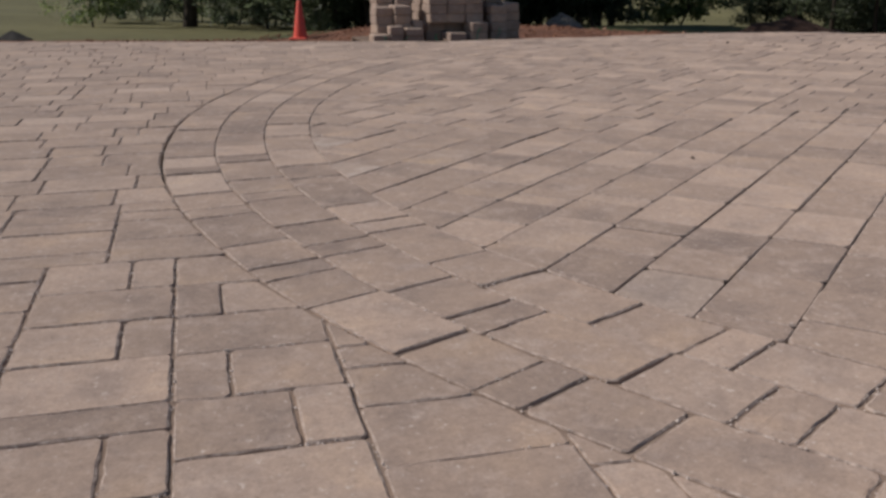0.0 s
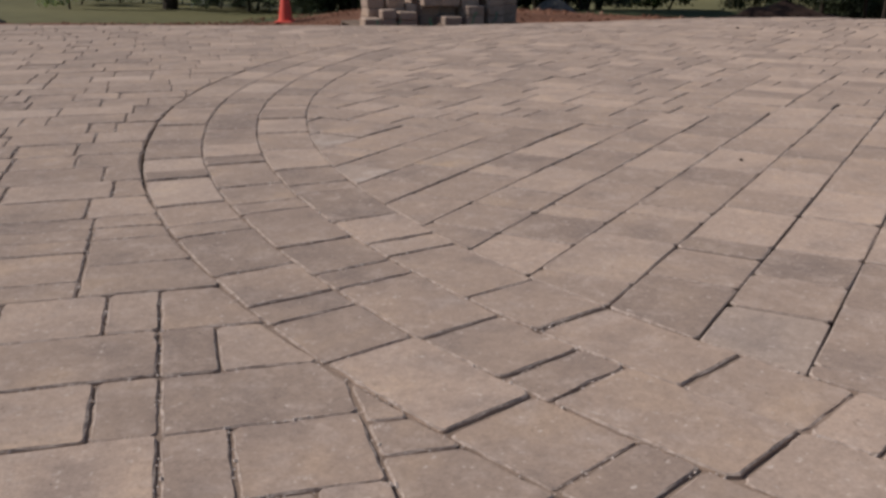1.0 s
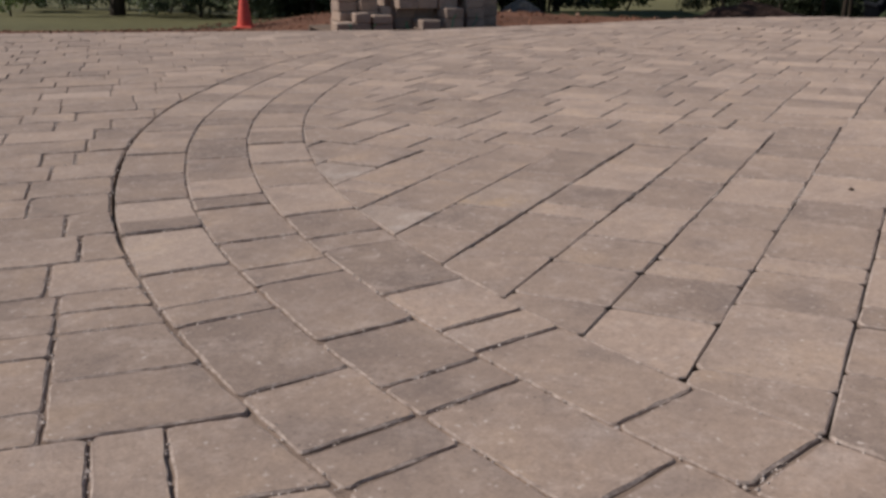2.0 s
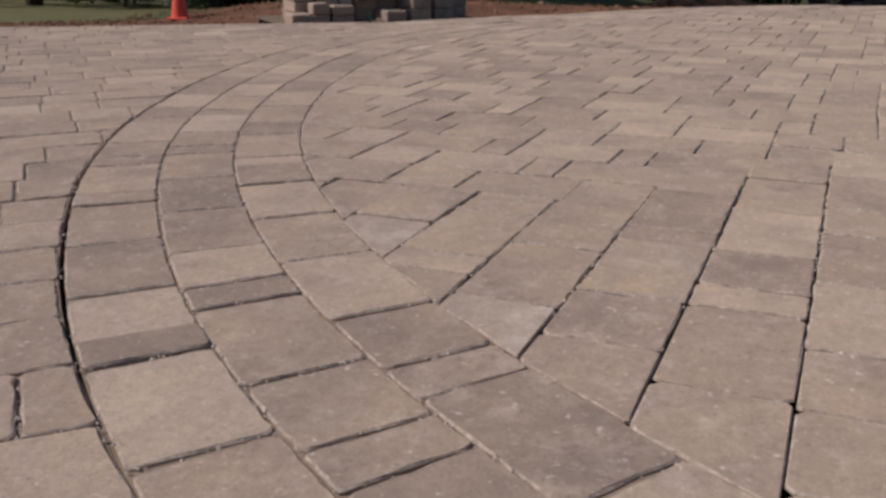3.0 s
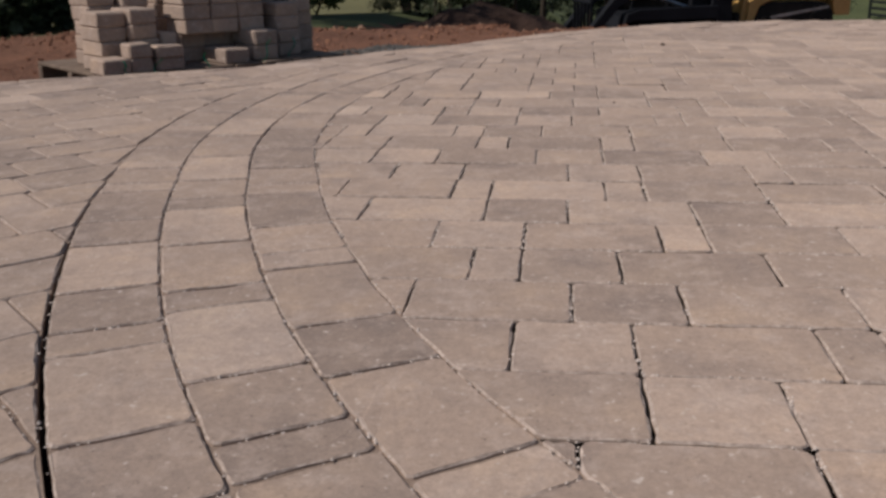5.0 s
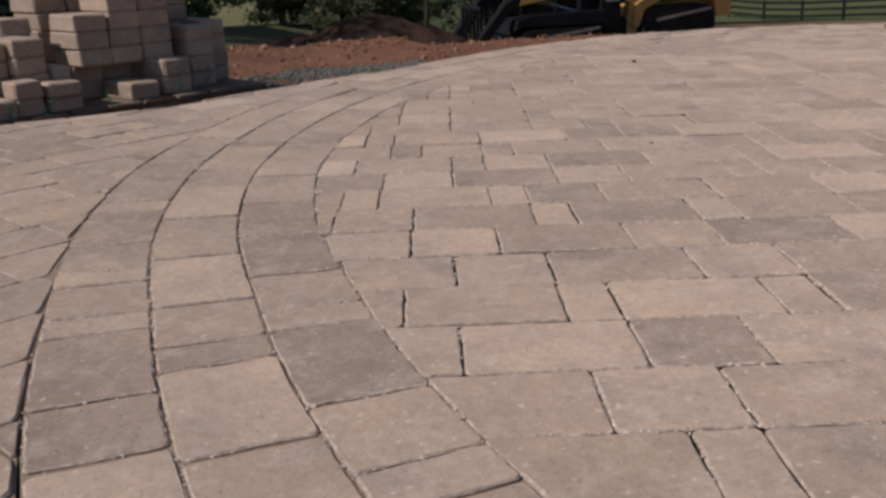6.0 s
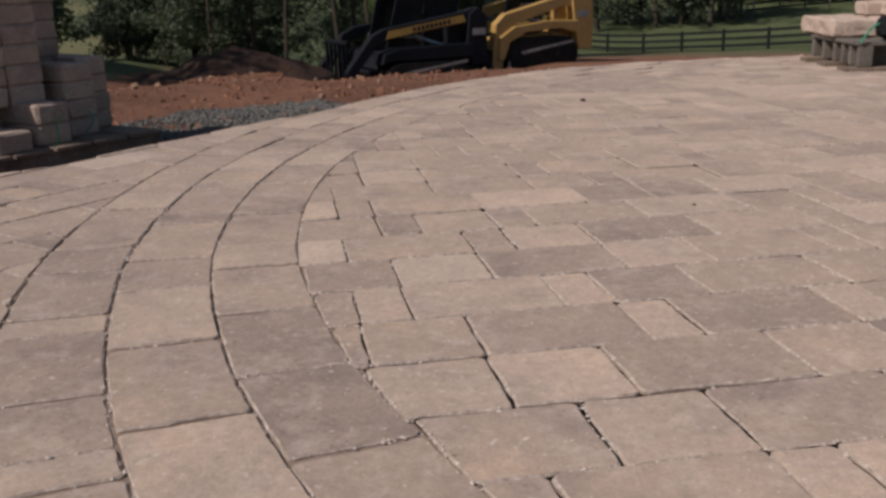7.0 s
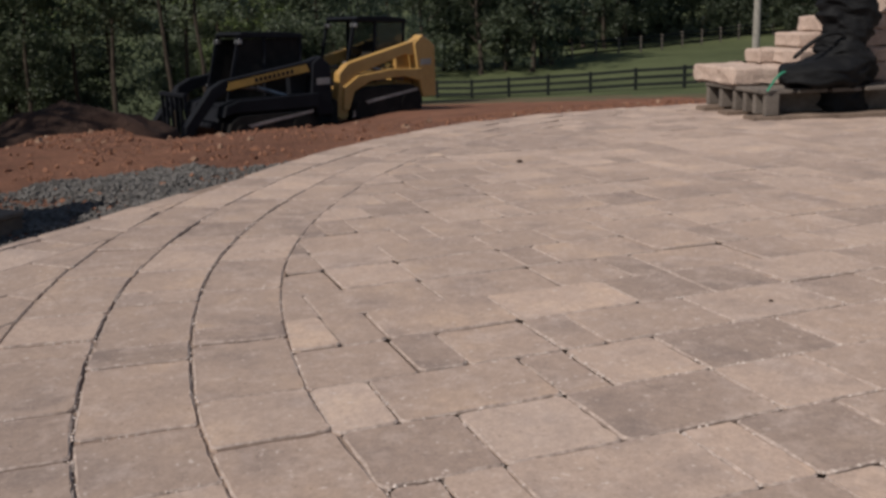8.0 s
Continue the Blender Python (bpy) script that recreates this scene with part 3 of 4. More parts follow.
ALONG = Vector((-0.68, -0.733, 0)).normalized()
BEHIND = Vector((-0.733, 0.68, 0)).normalized()
STACK_FOOT = Vector((-3.13, 7.74, -0.075)) + 0.09 * BEHIND - 0.16 * ALONG
STACK_WIDE = 1.47
LEFT_END = STACK_FOOT + STACK_WIDE * ALONG
STACK = Matrix(((-ALONG.x, BEHIND.x, 0, LEFT_END.x), (-ALONG.y, BEHIND.y, 0, LEFT_END.y), (0, 0, 1, LEFT_END.z), (0, 0, 0, 1)))


def loose_stone(seed, w, d, h):
    """A tumbled block with knocked corners."""
    rng = random.Random(seed)
    bm = boxed(-w / 2, w / 2, -d / 2, d / 2, 0, h, 0.008)
    for v in bm.verts:
        v.co += Vector((rng.uniform(-0.004, 0.004), rng.uniform(-0.004, 0.004), rng.uniform(-0.002, 0.0)))
    return mesh_of(bm, "stacked_paver", PAVER["m" if seed % 3 else "l"])


def build_stack():
    # weathered wood, picked darker than PALE_WOOD to stand in for the stack's shadow
    build_pallet(STACK, STACK_WIDE, 1.02, "weathered wooden pallet on bare soil under a stack of pavers", boards=8, high=0.115, wood=WOOD)
    rng = random.Random(3)
    # each heap: distance along the front, depth of its face, width, length behind the face, layers, height of its top
    heaps = (
        (0.54, 0.13, 0.150, 0.25, 1, 0.082), (0.325, 0.17, 0.160, 0.25, 2, 0.168), (0.105, 0.27, 0.155, 0.25, 4, 0.305), (-0.055, 0.38, 0.160, 0.25, 4, 0.320),
        (0.94, 0.11, 0.150, 0.13, 2, 0.132), (0.875, 0.25, 0.090, 0.17, 3, 0.185), (1.005, 0.25, 0.150, 0.25, 4, 0.318), (0.93, 0.51, 0.150, 0.25, 5, 0.390),
        (1.095, 0.12, 0.130, 0.12, 2, 0.150), (1.235, 0.11, 0.150, 0.18, 1, 0.082), (1.165, 0.30, 0.160, 0.25, 4, 0.305), (1.10, 0.57, 0.160, 0.25, 5, 0.405),
        (0.065, 0.54, 0.170, 0.25, 9, 0.716), (0.20, 0.54, 0.100, 0.25, 9, 0.716), (-0.06, 0.65, 0.160, 0.25, 4, 0.320), 
        (0.67, 0.66, 0.165, 0.25, 8, 0.636), (0.505, 0.66, 0.165, 0.25, 9, 0.716), (0.335, 0.66, 0.170, 0.25, 9, 0.716),
    )
    for a, b, w, long, layers, top in heaps:
        h = top / layers
        shapes = [loose_stone(int(a * 1000) % 97 + k, w - 0.004, long, h - 0.0012) for k in range(min(3, layers))]
        for k in range(layers):
            lay_block(rng.choice(shapes), rng, a, b + long / 2, k * h)
    # the tall middle rows stand forward of their two lowest layers
    for a, layers in ((0.67, 5), (0.505, 9), (0.335, 9)):
        shapes = [loose_stone(int(a * 1000) + k, 0.163, 0.25, 0.0783) for k in range(3)]
        for k in range(layers):
            lay_block(rng.choice(shapes), rng, a, (0.525 if k < 2 else 0.425), k * 0.0795)


def lay_block(shape, rng, a, b, z):
    ob = new("paver_block", shape)
    ob.matrix_world = STACK @ pose(STACK_WIDE - 0.16 - a + rng.uniform(-0.005, 0.005), b - 0.09 + rng.uniform(-0.007, 0.007), z + 0.001, 0, 0, rng.uniform(-2.0, 2.0))
    tagged(ob, "grey-brown concrete paver stacked on a wooden pallet", "paver", "pavers stacked on the pallet")


def build_bands():
    # snapped strapping left on the pallet
    for i, (a, b, turn, long) in enumerate(((0.40, 0.0, 70, 0.16), (0.74, 0.01, 100, 0.10), (1.06, 0.0, 60, 0.10), (1.20, 0.0, 100, 0.09), (0.16, 0.10, 75, 0.14))):
        bm = bmesh.new()
        pts = [Vector((long * k / 8 * math.cos(radians(turn)), -0.006 - 0.02 * math.sin(k * 0.8 + i), 0.004 + long * k / 8 * math.sin(radians(turn)) * 0.8)) for k in range(9)]
        vs = [(bm.verts.new(p + Vector((-0.005, 0, 0))), bm.verts.new(p + Vector((0.005, 0.002, 0)))) for p in pts]
        for p, q in zip(vs, vs[1:]):
            bm.faces.new((p[0], p[1], q[1], q[0]))
        bmesh.ops.solidify(bm, geom=bm.faces[:], thickness=0.0015)
        ob = new("strapping_band", mesh_of(bm, "strapping_band", GREEN_STRAP))
        ob.matrix_world = STACK @ pose(STACK_WIDE - 0.16 - a, b, 0)
        tagged(ob, "loose green plastic strapping band hanging off the pallet", "strap", "green strapping bands")


build_stack()
build_bands()

# ---- cone ----


def build_cone(x, y, z):
    c = thing("traffic_cone", pose(x, y, z, 0, 0, 20), "plain orange plastic traffic cone standing on soil", "traffic cone")
    bm = bmesh.new()
    rings = [(0.090, 0.028), (0.085, 0.045), (0.026, 0.46), (0.019, 0.47)]
    loops = [[bm.verts.new((r * math.cos(i * math.tau / 20), r * math.sin(i * math.tau / 20), h)) for i in range(20)] for r, h in rings]
    for p, q in zip(loops, loops[1:]):
        for i in range(20):
            bm.faces.new((p[i], p[(i + 1) % 20], q[(i + 1) % 20], q[i])).smooth = True
    bm.faces.new(loops[-1])
    part("cone_body", bm, ORANGE, c)
    part("base", boxed(-0.11, 0.11, -0.11, 0.11, 0, 0.03, 0.01), ORANGE, c)


build_cone(-6.98, 9.43, terrain(-6.98, 9.43) - 0.01)

# ---- stones and wrap on a second pallet ----


def rough_block(seed, w, d, h, amount=0.010):
    """A split-faced wall stone with broken edges."""
    rng = random.Random(seed)
    bm = boxed(-w / 2, w / 2, -d / 2, d / 2, 0, h, 0.012)
    bmesh.ops.subdivide_edges(bm, edges=[e for e in bm.edges if e.calc_length() > 0.05], cuts=4, use_grid_fill=True)
    off = Vector((seed * 3.1, seed * 1.7, 0))
    for v in bm.verts:
        n = noise.noise_vector(v.co * 16 + off)
        k = 1.0 if abs(v.co.x) > w / 2 - 0.02 or abs(v.co.y) > d / 2 - 0.02 else 0.25
        v.co += n * amount * k
    return mesh_of(bm, "wall_stone", STONE)


STONE_FOOT = pose(0.67, 8.55, -0.045, 0, 0, -13)


def build_stone_pallet():
    p = thing("stone_pallet", STONE_FOOT, "weathered grey wooden pallet standing on the paving under wall stones", "pallet")
    for i in range(6):
        x = i * 0.2
        part("deck_board", boxed(x + 0.01, x + 0.18, 0.0, 0.84, 0.150, 0.172, 0.004), GREY_WOOD, p)
    for y, long in ((0.0, 0.10), (0.13, 1.2), (0.26, 1.2), (0.40, 1.2), (0.60, 1.2), (0.80, 1.2)):
        part("stringer", boxed(0.02, long, y, y + 0.04, 0.032, 0.149, 0.004), GREY_WOOD, p)
    for y in (0.0, 0.36, 0.70):
        part("bottom_board", boxed(-0.06, 1.2, y - 0.03, y + 0.11, 0.0, 0.031, 0.004), WOOD, p)
    # each stone: x, y, level, width, depth, height, turn
    tiers = (
        (0.16, 0.86, 0.175, 0.34, 0.26, 0.105, 4), (0.14, 0.55, 0.175, 0.30, 0.38, 0.105, -2), (0.50, 0.84, 0.175, 0.34, 0.28, 0.105, 0), (0.50, 0.52, 0.175, 0.40, 0.34, 0.105, 2), (0.90, 0.6, 0.175, 0.38, 0.5, 0.105, 0),
        (0.46, 0.78, 0.283, 0.34, 0.24, 0.088, -4), (0.56, 0.50, 0.283, 0.40, 0.30, 0.088, 3), (0.92, 0.60, 0.283, 0.32, 0.5, 0.088, 0),
        (0.62, 0.72, 0.373, 0.30, 0.30, 0.092, 2), (0.96, 0.64, 0.373, 0.34, 0.5, 0.092, -2),
        (0.74, 0.70, 0.467, 0.26, 0.30, 0.095, 0), (1.04, 0.62, 0.467, 0.30, 0.46, 0.095, 2), (1.06, 0.55, 0.564, 0.30, 0.40, 0.095, 0), (1.10, 0.30, 0.175, 0.24, 0.40, 0.38, 0),
    )
    for i, (x, y, z, w, d, h, turn) in enumerate(tiers):
        ob = new("wall_stone", rough_block(i + 1, w, d, h))
        ob.matrix_world = STONE_FOOT @ pose(x, y, z, 0, 0, turn)
        tagged(ob, "tan split-faced wall stone stacked on a pallet", "stone block", "tan wall stones on the pallet")
    # crumpled film: a hood hanging down the stones with a bulging skirt
    rows, cols = 90, 96
    grid = []
    for i in range(rows):
        t = i / (rows - 1)
        row = []
        for j in range(cols):
            a = j / cols * math.tau
            z = 0.86 - 0.86 * t
            toward = max(0.0, math.cos(a - radians(200)))
            bulge = 0.15 * math.exp(-((z - 0.245) / 0.080) ** 4) * (0.1 + 1.95 * toward ** 2.2)
            waist = -0.015 * math.exp(-((z - 0.47) / 0.06) ** 2)
            r = 0.150 + waist + 0.02 * math.sin(2 * a + 7 * t) + bulge
            p = Vector((0.56 + r * math.cos(a), 0.16 + 0.8 * r * math.sin(a), z))
            q = Vector((p.x * 5 + p.z * 3, p.y * 5, p.z * 11))
            crease = (0.5 - abs(noise.noise(q))) * 0.055 + (0.4 - abs(noise.noise(q * 2.3 + Vector((4, 1, 0))))) * 0.030
            side = Vector((math.cos(a), math.sin(a), 0.0))
            row.append(p + side * (crease - 0.02) + noise.noise_vector(p * 9) * 0.026)
        grid.append(row)
    wrap = thing("plastic_wrap", STONE_FOOT, "crumpled black plastic film hanging down over stacked wall stones", "plastic wrap")
    for name, rows_of in (("hood", grid[:48]), ("skirt", grid[47:])):
        bm = bmesh.new()
        rings = [[bm.verts.new(p) for p in row] for row in rows_of]
        for p, q in zip(rings, rings[1:]):
            for j in range(cols):
                bm.faces.new((p[j], p[(j + 1) % cols], q[(j + 1) % cols], q[j])).smooth = True
        if name == "hood":
            bm.faces.new(rings[0])
        part(name, bm, BLACK_WRAP, wrap)
    bm = bmesh.new()
    pts = [Vector((0.20 + 0.035 * k, 0.06, 0.34 + 0.13 * math.sin(k / 8 * math.pi * 0.6))) for k in range(9)]
    for a, b in zip(pts, pts[1:]):
        rod(bm, a, b, 0.010, 0.013, 6)
    part("film_tail", bm, BLACK_WRAP, wrap)
    bm = bmesh.new()
    pts = [Vector((0.02 + 0.012 * k, -0.012 - 0.004 * k, 0.17 + 0.105 * math.sin(k / 7 * 1.5))) for k in range(8)]
    for a, b in zip(pts, pts[1:]):
        rod(bm, a, b, 0.006, 0.006, 5)
    s = new("strapping_band", mesh_of(bm, "strapping_band", GREEN_STRAP))
    s.matrix_world = STONE_FOOT
    tagged(s, "green plastic strapping band sticking up from the stone pallet", "strap", "green strapping bands")


build_stone_pallet()

# ---- track loaders ----


def stadium(x0, x1, z0, z1, lift=0.0, n=8):
    """A rounded track outline, its back end raised by lift."""
    r = (z1 - z0) / 2
    pts = []
    for i in range(n + 1):
        a = -math.pi / 2 + math.pi * i / n
        pts.append((x1 - r + r * math.cos(a), z0 + r + r * math.sin(a)))
    for i in range(n + 1):
        a = math.pi / 2 + math.pi * i / n
        pts.append((x0 + r + r * math.cos(a), z0 + r + r * math.sin(a) + lift))
    return pts


def disc(x, z, r, y0, y1, n=16):
    return [(x + r * math.cos(i * math.tau / n), z + r * math.sin(i * math.tau / n)) for i in range(n)]


def build_loader(m, paint, stripe, label, forks, open_cab):
    if stripe:
        tread = stadium(-0.95, 0.85, 0.0, 0.62)
        guard = [(-1.0, 0.66), (0.72, 0.66), (0.92, 0.60), (0.86, 0.80), (0.60, 0.88), (-1.0, 0.92)]
        boom = [(-1.22, 1.50), (-1.02, 1.56), (-0.86, 1.50), (0.84, 1.24), (1.08, 1.12), (1.60, 0.50), (1.62, 0.28), (1.48, 0.26), (1.40, 0.46), (0.98, 0.94), (0.74, 1.05), (-0.62, 1.26), (-0.92, 1.24)]
        tower = [(-1.30, 0.50), (-0.98, 0.50), (-0.86, 0.90), (-0.92, 1.46), (-1.10, 1.58), (-1.30, 1.40)]
    else:
        tread = stadium(-1.0, 0.78, 0.0, 0.70)
        guard = [(-1.0, 0.74), (-0.55, 0.86), (0.30, 0.82), (0.70, 0.64), (0.84, 0.30), (0.98, 0.30), (0.94, 0.74), (0.60, 0.94), (-0.20, 1.02), (-1.0, 1.00)]
        boom = [(-1.24, 1.52), (-1.02, 1.62), (-0.84, 1.54), (0.78, 1.18), (1.00, 1.00), (1.10, 0.20), (0.98, 0.12), (0.84, 0.16), (0.82, 0.60), (0.66, 0.92), (0.40, 1.02), (-0.62, 1.28), (-0.92, 1.26)]
        tower = [(-1.38, 0.42), (-1.02, 0.42), (-0.90, 1.00), (-0.84, 1.50), (-1.06, 1.66), (-1.38, 1.44)]
    lo = thing("track_loader", m, label, "track loader", "compact track loaders")
    for s in (-1, 1):
        y0, y1 = sorted((s * 0.50, s * 0.86))
        track = part("track", prism(tread, y0, y1, 0.02), RUBBER, lo, "black rubber crawler track")
        ys = sorted((s * 0.865, s * 0.885))
        part("track_frame", prism([(-0.62, 0.20), (0.55, 0.16), (0.62, 0.30), (0.30, 0.42), (-0.55, 0.46)], *ys), RUBBER, track)
        part("track_rim", prism([(-0.85, 0.62), (0.30, 0.47), (0.60, 0.42), (0.76, 0.28), (0.80, 0.16), (0.73, 0.16), (0.68, 0.27), (0.55, 0.36), (0.28, 0.42), (-0.85, 0.57)], *sorted((s * 0.864, s * 0.89))), STEEL, track, "bare worn steel track edge")
        for x, z, r in ((-0.62, 0.33, 0.20), (0.56, 0.28, 0.18), (-0.2, 0.15, 0.10), (0.18, 0.15, 0.10)):
            part("roller", prism(disc(x, z, r, *ys), *sorted((s * 0.87, s * 0.90))), RUBBER, track)
        # fender over the track and the lift arm
        part("fender", prism(guard, *sorted((s * 0.46, s * 0.86)), 0.015), paint, lo)
        arm = part("lift_arm", prism(boom, *sorted((s * 0.62, s * 0.80)), 0.012), paint if not stripe else NAVY, lo)
        if stripe:
            part("stripe", prism([(-0.86, 1.31), (0.80, 1.065), (0.74, 1.205), (-0.80, 1.44)], *sorted((s * 0.805, s * 0.812))), GOLD, arm, "faded yellow stripe with dark lettering bars")
            for k in range(9):
                x = -0.52 + 0.09 * k
                z = 1.325 - 0.150 * (x + 0.52)
                part("lettering_bar", boxed(x, x + 0.055, *sorted((s * 0.813, s * 0.817)), z - 0.035, z + 0.035), NAVY, arm)
        part("upright", prism(tower, *sorted((s * 0.58, s * 0.84)), 0.015), paint, lo)
        part("badge", boxed(-1.26, -0.98, *sorted((s * 0.841, s * 0.848)), 1.06, 1.18, 0.0), STEEL, lo, "pale panel with plain bars")
        bm = rod(bmesh.new(), (-0.70, s * 0.60, 0.80), (0.10, s * 0.60, 1.06), 0.045, 0.045)
        part("lift_cylinder", rod(bm, (0.10, s * 0.60, 1.06), (0.55, s * 0.60, 1.10), 0.025, 0.025), STEEL, lo)
        part("headlight", boxed(0.30, 0.38, *sorted((s * 0.36, s * 0.52)), 1.84, 1.92, 0.01), STEEL, lo)
    part("hull", prism([(-1.20, 0.30), (0.80, 0.22), (0.95, 0.40), (0.80, 0.72), (-1.20, 0.80)], -0.50, 0.50, 0.02), paint if not stripe else NAVY, lo)
    part("engine_cover", prism([(-1.34, 0.55), (-0.55, 0.55), (-0.55, 1.42), (-1.10, 1.36), (-1.34, 1.10)], -0.56, 0.56, 0.03), paint if not stripe else NAVY, lo)
    cab = part("cab_floor", boxed(-0.55, 0.66, -0.46, 0.46, 0.62, 0.78, 0.01), NAVY, lo)
    part("roof", prism([(-0.95, 1.90), (0.30, 1.95), (0.36, 2.01), (0.28, 2.05), (-0.40, 2.04), (-0.92, 1.99)], -0.50, 0.50, 0.012), NAVY, cab)
    part("front_frame", prism([(0.30, 1.95), (0.62, 0.80), (0.67, 0.80), (0.36, 1.97)], -0.47, -0.43), NAVY, cab)
    part("front_frame", prism([(0.30, 1.95), (0.62, 0.80), (0.67, 0.80), (0.36, 1.97)], 0.43, 0.47), NAVY, cab)
    for s in (-1, 1):
        for x0, x1 in ((-0.10, -0.16), (-0.82, -0.90)):
            part("post", rod(bmesh.new(), (x0, s * 0.45, 0.75), (x1, s * 0.45, 1.95), 0.034, 0.034, 6), NAVY, cab)
        screen = prism([(-0.80, 0.82), (-0.10, 0.82), (-0.15, 1.92), (-0.88, 1.90)], *sorted((s * 0.44, s * 0.452)))
        if open_cab:
            part("side_window", screen, SMOKED, cab, "smoked glass side window")
        else:
            part("side_screen", screen, RUBBER, cab, "dark mesh side screen")
            part("door_screen", prism([(-0.10, 0.82), (0.60, 0.82), (0.30, 1.92), (-0.15, 1.92)], *sorted((s * 0.44, s * 0.452))), RUBBER, cab, "dark mesh door screen")
    part("rear_window", boxed(-0.90, -0.885, -0.44, 0.44, 0.90, 1.88), SMOKED if open_cab else RUBBER, cab)
    part("operator_seat", prism([(-0.40, 0.80), (0.05, 0.80), (0.05, 0.98), (-0.22, 1.00), (-0.36, 1.55), (-0.48, 1.55)], -0.24, 0.24, 0.03), RUBBER, cab)
    part("lap_bar", rod(bmesh.new(), (0.10, -0.30, 1.15), (0.10, 0.30, 1.15), 0.025, 0.025, 6), STEEL, cab)
    part("cross_tube", rod(bmesh.new(), (1.0, -0.66, 0.45), (1.0, 0.66, 0.45), 0.06, 0.06), paint if not stripe else NAVY, lo)
    if forks:
        fr = part("fork_frame", boxed(1.42, 1.50, -0.55, 0.55, 0.04, 0.14, 0.01), NAVY, lo, "dark steel pallet fork frame")
        part("top_bar", boxed(1.42, 1.50, -0.55, 0.55, 0.98, 1.05, 0.01), NAVY, fr)
        for k in range(6):
            y = -0.52 + k * 0.208
            part("guard_bar", boxed(1.43, 1.48, y - 0.02, y + 0.02, 0.14, 0.98), NAVY, fr)
        for y in (-0.32, 0.32):
            part("fork_tine", boxed(1.50, 2.30, y - 0.05, y + 0.05, 0.02, 0.07, 0.008), STEEL, fr)
        for y in (-0.62, 0.62):
            part("tilt_arm", rod(bmesh.new(), (1.10, y, 1.04), (1.46, y, 0.30), 0.045, 0.045), NAVY, fr)
            part("tilt_rod", rod(bmesh.new(), (1.16, y * 1.08, 1.02), (1.52, y * 1.08, 0.46), 0.013, 0.013), RUBBER, fr)
    else:
        part("bucket", prism([(1.15, 0.05), (1.75, 0.02), (1.60, 0.12), (1.30, 0.20), (1.22, 0.55), (1.12, 0.50)], -0.88, 0.88, 0.01), RUBBER, lo, "dark worn steel bucket")
    return lo


def heading(x, y, z, dx, dy, lean=0.0):
    return pose(x, y, z, lean, 0, math.degrees(math.atan2(dy, dx)))


build_loader(heading(0.10, 22.45, terrain(0.10, 22.45) - 0.12, -0.955, -0.29), NAVY, True, "dark blue compact track loader with a yellow stripe and pallet forks", True, False)
build_loader(heading(2.62, 24.0, terrain(2.62, 24.0) - 0.03, -0.93, -0.36) @ Matrix.Scale(1.03, 4), YELLOW, False, "yellow compact track loader with a black open cab, parked on soil", False, True)

# ---- soil, stones and heaps ----


def build_heap(name, x, y, z, rx, ry, rz, material, label, seed, turn=0):
    bm = bmesh.new()
    rings, around = 26, 56
    top = bm.verts.new((0, 0, rz))
    loops = []
    for i in range(1, rings + 1):
        k = i / rings
        loop = []
        for j in range(around):
            a = j * math.tau / around
            c, s = math.cos(a), math.sin(a)
            reach = 1 + 0.25 * noise.noise(Vector((c * 1.3, s * 1.3, seed)))
            h = rz * max(0.0, 1 - k) ** 0.85
            p = Vector((c * k * rx * reach, s * k * ry * reach, h))
            rough = noise.noise(p * 2.4 + Vector((0, seed, 0))) * 0.16 + noise.noise(p * 7 + Vector((seed, 0, 0))) * 0.07
            p.z += rz * rough * min(1.0, 3 * (1 - k) + 0.1) - 0.25 * rz * (k > 0.97)
            loop.append(bm.verts.new(p))
        loops.append(loop)
    for j in range(around):
        bm.faces.new((top, loops[0][j], loops[0][(j + 1) % around]))
    for p, q in zip(loops, loops[1:]):
        for j in range(around):
            bm.faces.new((p[j], q[j], q[(j + 1) % around], p[(j + 1) % around]))
    for f in bm.faces:
        f.smooth = True
    ob = new(name, mesh_of(bm, name, material))
    ob.matrix_world = pose(x, y, z, 0, 0, turn)
    return tagged(ob, label, "heap")


build_heap("earth_mound", -3.05, 18.6, terrain(-3.05, 18.6) - 0.12, 1.55, 1.15, 0.58, DARK_SOIL, "heap of dark brown topsoil piled on the clay", 2, 8)
build_heap("earth_mound", -4.3, 19.3, terrain(-4.3, 19.3) - 0.12, 1.3, 1.0, 0.30, DARK_SOIL, "low heap of dark brown topsoil beside the woods", 5, -10)
build_heap("rubble_mound", -5.7, 14.4, terrain(-5.7, 14.4) - 0.04, 0.42, 0.36, 0.30, GRAVEL, "small grey heap of gravel on red clay", 7)
build_heap("black_sheet", -10.9, 8.25, terrain(-10.9, 8.25), 0.29, 0.22, 0.13, RUBBER, "crumpled black sheet lying beyond the paving edge", 9)


